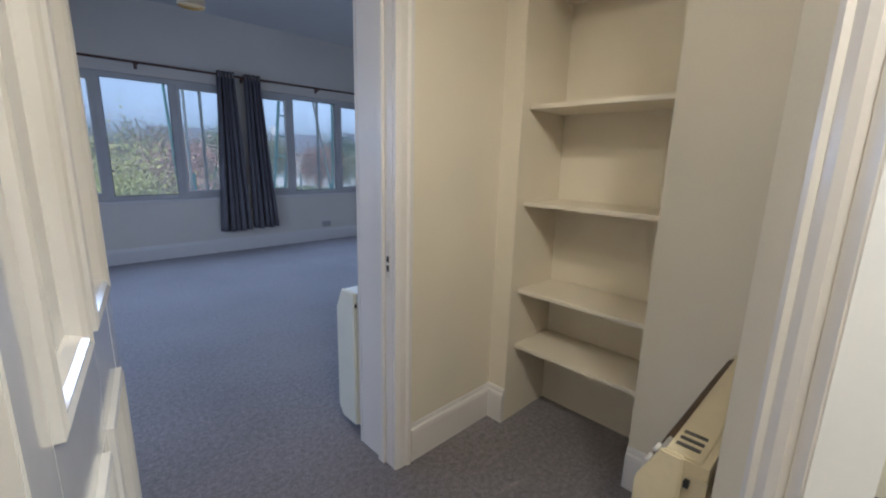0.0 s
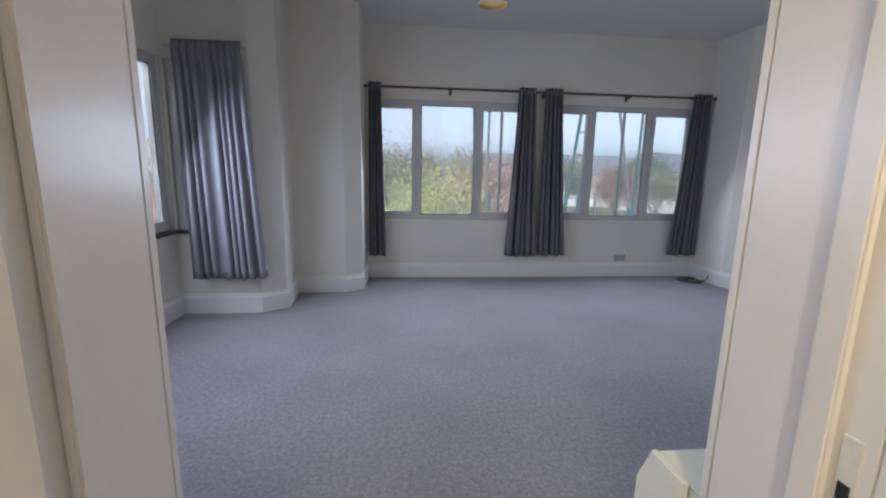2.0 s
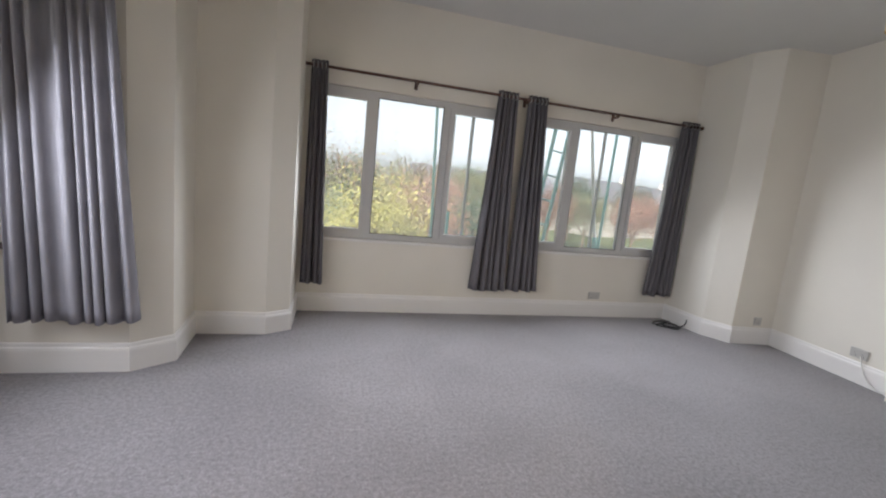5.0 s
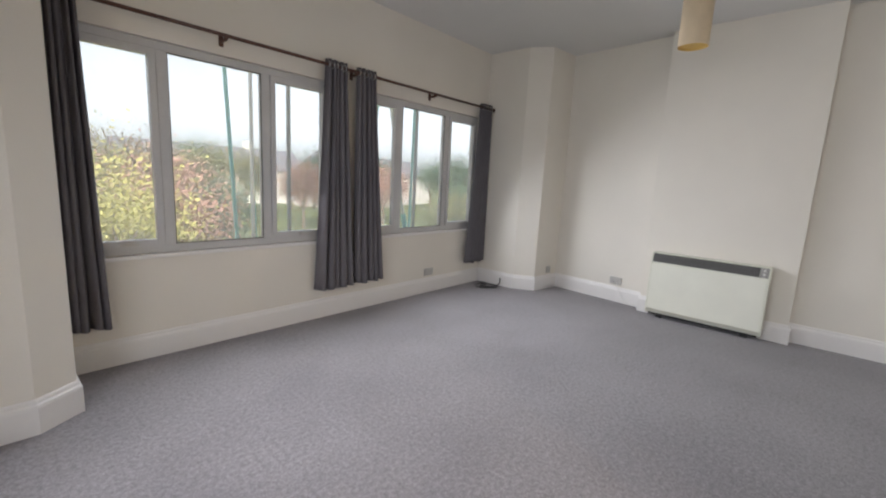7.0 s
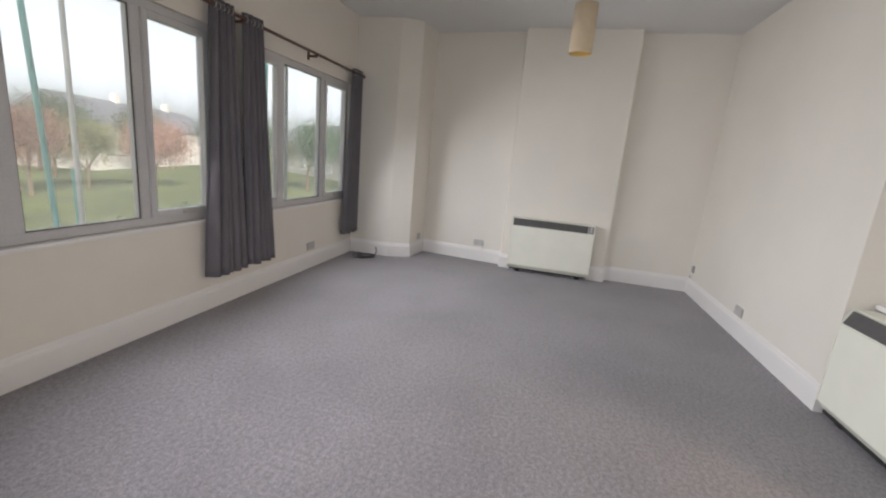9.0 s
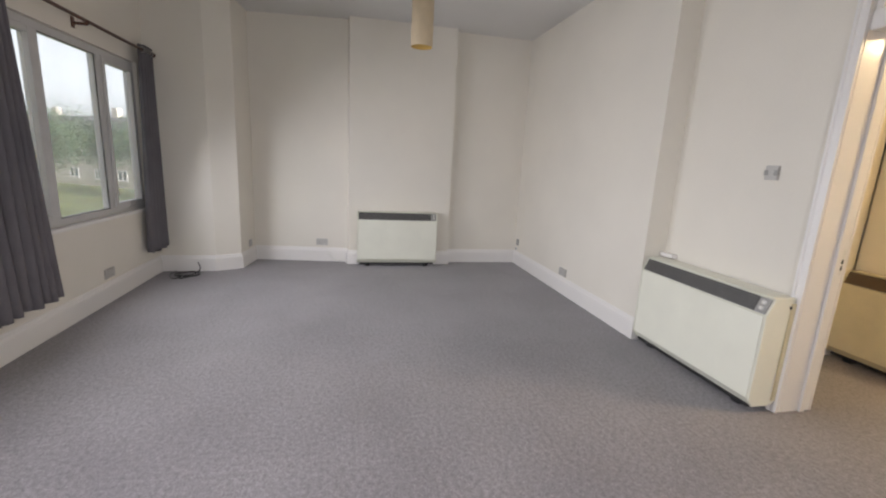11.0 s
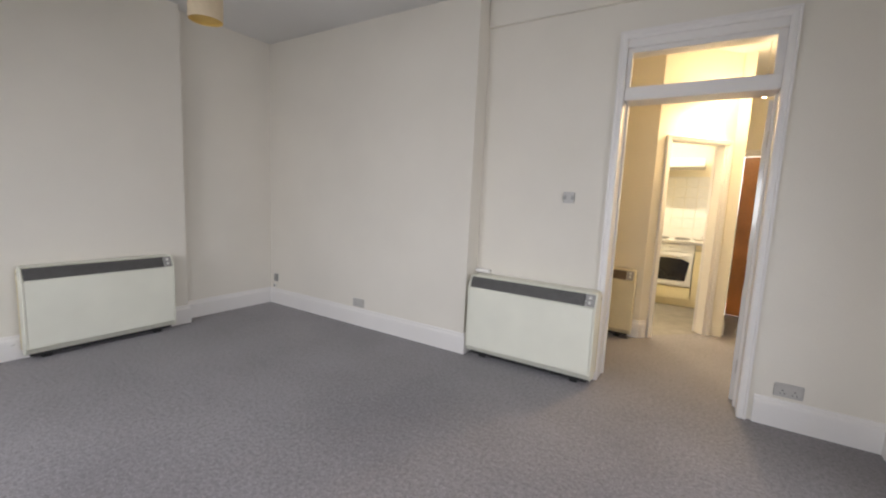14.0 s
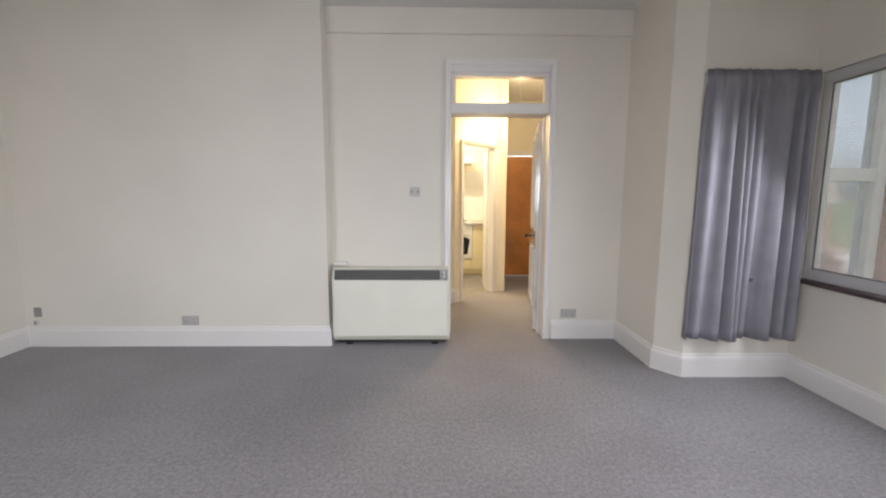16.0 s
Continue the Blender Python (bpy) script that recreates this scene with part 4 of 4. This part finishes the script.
def house(x, y, turn, w, d, eaves, ridge, wall_mat, roof_mat, label, cols, rows, chimneys=(0.3,)):
    t = thing("house", pose(x, y, GROUND, 0, 0, turn), label, "house", "houses outside")
    part("wall", boxed(-w / 2, 0, 0, w / 2, d, eaves), wall_mat, t)
    bm = bmesh.new()
    o = 0.35
    v = [bm.verts.new(c) for c in ((-w / 2 - o, -o, eaves - 0.1), (w / 2 + o, -o, eaves - 0.1), (w / 2 + o, d + o, eaves - 0.1), (-w / 2 - o, d + o, eaves - 0.1), (-w / 2 - o, d / 2, ridge), (w / 2 + o, d / 2, ridge))]
    for f in ((0, 1, 5, 4), (2, 3, 4, 5), (0, 4, 3), (1, 2, 5), (3, 2, 1, 0)):
        bm.faces.new([v[i] for i in f])
    rf = part("roof", bm, roof_mat, t)
    part("gutter", boxed(-w / 2 - o, -o - 0.1, eaves - 0.2, w / 2 + o, -o, eaves - 0.08), WHITEF, t)
    for c in chimneys:
        cx = -w / 2 + w * c
        ch = part("chimney", boxed(cx - 0.45, d / 2 - 0.35, ridge - 0.6, cx + 0.45, d / 2 + 0.35, ridge + 1.0), wall_mat, rf)
    for r in range(rows):
        for c in range(cols):
            cx = -w / 2 + w * (c + 0.5) / cols
            z = 0.9 + r * 2.6
            ww, hh = (1.5, 1.15) if (c + r) % 2 == 0 else (0.9, 1.05)
            win = part("window", boxed(cx - ww / 2, -0.04, z, cx + ww / 2, 0.02, z + hh), DARKGLASS, t)
            fr = bmesh.new()
            for a, b, e, f in ((-ww / 2, ww / 2, 0, 0.09), (-ww / 2, ww / 2, hh - 0.09, hh), (-ww / 2, -ww / 2 + 0.09, 0.09, hh - 0.09), (ww / 2 - 0.09, ww / 2, 0.09, hh - 0.09), (-0.05, 0.05, 0.09, hh - 0.09)):
                box(fr, cx + a, -0.09, z + e, cx + b, -0.03, z + f)
            part("frame", fr, WHITEF, win)
            part("sill", boxed(cx - ww / 2 - 0.08, -0.16, z - 0.08, cx + ww / 2 + 0.08, 0, z), WHITEF, win)
    return t


BR = "red-brick terraced house with brown tiled roof and white windows"
house(-13, 30, 35, 25, 8, 4.7, 6.7, BRICK, ROOF, BR, 8, 2, (0.35, 0.75))
house(-36, 15, 68, 22, 8, 4.7, 6.6, BRICK, ROOF, BR, 7, 2, (0.3, 0.7))
house(-34, -14, 95, 24, 8, 4.9, 6.8, BRICK, ROOF, BR, 7, 2, (0.3, 0.7))
house(46, 66, 200, 30, 9, 5.0, 8.2, RENDERED, SLATE, "pale rendered terrace with grey slate roof", 8, 2, (0.2, 0.6))
house(60, 40, 240, 28, 9, 5.0, 8.4, RENDERED, SLATE, "distant rendered terrace with grey slate roof", 7, 2, (0.3, 0.7))
house(24, 74, 180, 24, 9, 5.0, 8.2, RENDERED, SLATE, "distant rendered terrace with grey slate roof", 8, 2, (0.3,))
for sx in range(2):
    t = thing("garden_wall", pose(-10.5 - sx * 5.5, 17 - sx * 6.5, GROUND, 0, 0, 48), "low weathered garden wall with a timber fence", "garden wall")
    part("wall", boxed(-4.4, 0, 0, 4.4, 0.22, 1.7), FENCE, t)
    part("coping", boxed(-4.45, -0.04, 1.7, 4.45, 0.26, 1.78), RENDERED, t)
t = thing("garden_shed", pose(-14.0, 12.5, GROUND, 0, 0, 50), "timber garden shed with a pale felt roof", "shed")
part("wall", boxed(-2.2, 0, 0, 2.2, 2.4, 2.1), FENCE, t)
bm = prism([(-0.3, 2.05), (2.7, 2.05), (1.2, 2.75)], -2.4, 2.4)
bmesh.ops.transform(bm, matrix=pose(0, 0, 0, 90, 0, 90), verts=bm.verts[:])
part("roof", bm, RENDERED, t)
part("door", boxed(-0.4, -0.04, 0, 0.4, 0, 1.9), ORANGE, t)


def tree(x, y, height, spread, leaf, label, seed, count=13000, leaf_size=0.085, bare=False):
    rnd = random.Random(seed)
    t = thing("tree", pose(x, y, GROUND), label, "tree", "trees outside")
    bm = bmesh.new()
    tips = []

    def limb(p, q, r0, r1):
        m = Matrix.Translation((p + q) / 2) @ (q - p).to_track_quat("Z", "Y").to_matrix().to_4x4()
        bmesh.ops.create_cone(bm, cap_ends=False, segments=6, radius1=r0, radius2=r1, depth=(q - p).length, matrix=m)

    def grow(p, d, length, r, level):
        q = p + d * length
        limb(p, q, r, r * 0.66)
        if level >= 2:
            tips.append((p + q) / 2)
            tips.append(q)
        if level == 4:
            return
        for _ in range(3 if level < 3 else 2):
            e = (d + Vector((rnd.uniform(-1, 1), rnd.uniform(-1, 1), rnd.uniform(-0.25, 0.75))) * (0.75 * spread)).normalized()
            grow(q, e, length * rnd.uniform(0.6, 0.85), r * 0.6, level + 1)
    grow(Vector((0, 0, -0.1)), Vector((rnd.uniform(-0.05, 0.05), 0, 1)).normalized(), height * 0.22, height * 0.022, 0)
    part("trunk", bm, BARK, t)
    verts, faces = [], []
    for _ in range(count):
        c = rnd.choice(tips) + Vector((rnd.gauss(0, 1), rnd.gauss(0, 1), rnd.gauss(0, 1.1))) * height * 0.085
        a = Vector((rnd.gauss(0, 1), rnd.gauss(0, 1), rnd.gauss(0, 1))).normalized()
        b = a.orthogonal().normalized()
        s_ = leaf_size * rnd.uniform(0.5, 1.3)
        k = len(verts)
        verts += [c - a * s_, c + b * s_ * 0.5, c + a * s_, c - b * s_ * 0.5]
        faces.append((k, k + 1, k + 2, k + 3))
    me = bpy.data.meshes.new("crown")
    me.from_pydata(verts, [], faces)
    me.materials.append(leaf)
    cr = new("crown", me)
    cr.parent = t
    tagged(cr, kind="stuff")
    return t


tree(0.95, 11.8, 6.2, 0.5, GREENS[0], "small tree with yellow-green autumn leaves", 11, count=16000, leaf_size=0.04)
tree(-2.2, 24, 9.0, 0.8, GREENS[3], "half-bare olive tree beyond the north window", 12, count=1500)
tree(2.4, 13.2, 5.8, 0.55, GREENS[2], "russet autumn tree with bare outer twigs", 13, count=20000, leaf_size=0.045)
tree(7.3, 23.3, 5.6, 0.75, GREENS[1], "dark evergreen tree behind the gardens", 14, count=15000, leaf_size=0.07)
tree(24, 38, 6.5, 0.9, GREENS[3], "olive-green tree by the distant terrace", 15)
tree(20, 20, 5.2, 0.9, GREENS[3], "low olive tree behind the gardens", 16, count=9000)
tree(33, 30, 6.0, 0.9, GREENS[1], "dark tree before the far houses", 17)
tree(6.5, 36, 10.5, 0.8, GREENS[3], "tall bare tree behind the gardens", 18, count=300)
tree(1.5, 30, 10.0, 0.9, GREENS[2], "tall bare tree with a few russet leaves", 21, count=700)
tree(-11.5, 11.5, 4.2, 0.9, GREENS[2], "small russet garden tree below the bay", 19, count=6000, leaf_size=0.1)
tree(44, 36, 7.0, 0.9, GREENS[3], "olive tree by the far road", 20)
far = [(tree(-1, 44, 8.5, 0.9, GREENS[3], "bare-topped tree in the distant tree line", 31), ((8, 46), (20, 50), (31, 54), (13, 42))),
       (tree(3, 50, 9.0, 0.9, GREENS[1], "dark tree in the distant tree line", 32), ((15, 52), (27, 46), (38, 48), (-6, 48), (50, 50), (40, 29), (35, 33), (47, 27), (43, 21), (52, 20))),
       (tree(9, 38, 7.5, 0.9, GREENS[2], "russet tree in the distant tree line", 33), ((-4, 36), (19, 36), (28, 36)))]
for n, (src, places) in enumerate(far):
    for k, (x, y) in enumerate(places):
        copy_thing(src, pose(x, y, GROUND, 0, 0, 67 * (k + 1) + 20 * n))
for i, (x, y, w, h, k) in enumerate(((2, 16, 2.6, 1.4, 3), (6.5, 17, 2.4, 1.3, 3), (11, 18, 2.8, 1.5, 3), (15, 19, 2.4, 1.6, 1), (-12, 7.5, 2.2, 1.7, 2), (-2, 17, 2.4, 1.8, 1))):
    rnd = random.Random(40 + i)
    t = thing("shrub", pose(x, y, GROUND), "loose garden shrub outside the window", "shrub", "shrubs outside")
    bm = bmesh.new()
    for a in range(9):
        rod(bm, (0, 0, 0), (w * 0.4 * math.cos(a * 0.7), w * 0.4 * math.sin(a * 0.7), h * 0.8), 0.03, 5)
    part("stem", bm, BARK, t)
    verts, faces = [], []
    for _ in range(900):
        d = Vector((rnd.gauss(0, 1), rnd.gauss(0, 1), abs(rnd.gauss(0, 1)))).normalized() * rnd.uniform(0.5, 1.0)
        c = Vector((d.x * w, d.y * w, d.z * h + 0.2))
        a = Vector((rnd.gauss(0, 1), rnd.gauss(0, 1), rnd.gauss(0, 1))).normalized()
        b = a.orthogonal().normalized()
        n_ = len(verts)
        verts += [c - a * 0.16, c + b * 0.09, c + a * 0.16, c - b * 0.09]
        faces.append((n_, n_ + 1, n_ + 2, n_ + 3))
    me = bpy.data.meshes.new("foliage")
    me.from_pydata(verts, [], faces)
    me.materials.append(GREENS[k])
    o = new("foliage", me)
    o.parent = t
    tagged(o, kind="stuff")


def mast(x, y, h, mat, label, lean=0.0):
    t = thing("pole", pose(x, y, GROUND), label, "pole", "poles outside")
    bm = bmesh.new()
    rod(bm, (0, 0, 0), (lean, 0, h), 0.02, 10)
    part("shaft", bm, mat, t)
    part("collar", rod(bmesh.new(), (lean * 0.5, 0, h * 0.5 - 0.1), (lean * 0.5, 0, h * 0.5 + 0.1), 0.03, 10), mat, t)


mast(1.68, 7.15, 7.2, POLEM, "pale metal scaffold pole outside the window")
mast(1.70, 6.42, 7.4, GREYPOLE, "grey metal scaffold pole close to the window")
mast(3.37, 6.42, 7.4, GREYPOLE, "grey metal scaffold pole close to the window")
mast(3.45, 7.25, 4.4, POLEM, "short pale scaffold pole outside the window")
mast(1.72, 7.22, 7.0, TEAL, "leaning teal scaffold pole", lean=-0.32)
mast(1.80, 7.30, 4.4, TEAL, "short teal scaffold pole", lean=-0.04)
mast(3.98, 7.20, 6.6, TEAL, "leaning teal scaffold pole", lean=0.12)


def scaffold_ladder():
    t = thing("ladder", pose(2.42, 7.0, GROUND), "narrow teal painted scaffold ladder leaning outside the window", "ladder")
    top = Vector((0.70, 0.0, 6.6))
    side = Vector((0.21, 0.0, -0.03))
    for off in (Vector(), side):
        part("stile", rod(bmesh.new(), off * 0.6, top + off, 0.026, 8), TEAL, t)
    for k in range(20):
        p = top * ((k + 0.6) / 20.5)
        part("rung", rod(bmesh.new(), p, p + side * (0.6 + 0.02 * k), 0.012, 6), TEAL, t)
    return t


scaffold_ladder()


def brace_pole():
    t = thing("brace_pole", pose(4.95, 7.4, GROUND), "pale bracing pole leaning outside the window", "pole", "poles outside")
    part("shaft", rod(bmesh.new(), (0, 0, 0), (-1.28, 0, 6.4), 0.024, 8), POLEM, t)
    part("coupler", rod(bmesh.new(), (-0.80, 0, 4.0), (-0.84, 0, 4.2), 0.04, 8), TEAL, t)


brace_pole()


def neighbour_wing():
    t = thing("neighbour_wing", pose(-2.0, 1.45, GROUND), "brown brick wing with a white framed window outside the bay", "building wing")
    part("wall", boxed(-2.2, -3.0, 0, -1.08, 0.12, 8.0), BRICK, t)
    part("wall", boxed(-1.08, -3.0, 0, 0.3, 0.0, 3.75), BRICK, t)
    part("wall", boxed(-1.08, -3.0, 6.25, 0.3, 0.0, 8.0), BRICK, t)
    w = part("window", boxed(-1.06, -0.05, 3.9, 0.12, -0.03, 6.2), SKYGLASS, t)
    fr = bmesh.new()
    for a, b, e, f in ((-1.08, 0.14, 3.85, 3.95), (-1.08, 0.14, 6.15, 6.25), (-1.08, -0.98, 3.95, 6.15), (0.04, 0.14, 3.95, 6.15), (-0.98, 0.04, 4.9, 5.02)):
        box(fr, a, -0.03, e, b, 0.05, f, bevel=0.006)
    part("frame", fr, WHITEF, w)
    part("sill", boxed(-1.2, -0.05, 3.75, 0.3, 0.2, 3.85, bevel=0.01), WHITEF, w)


neighbour_wing()
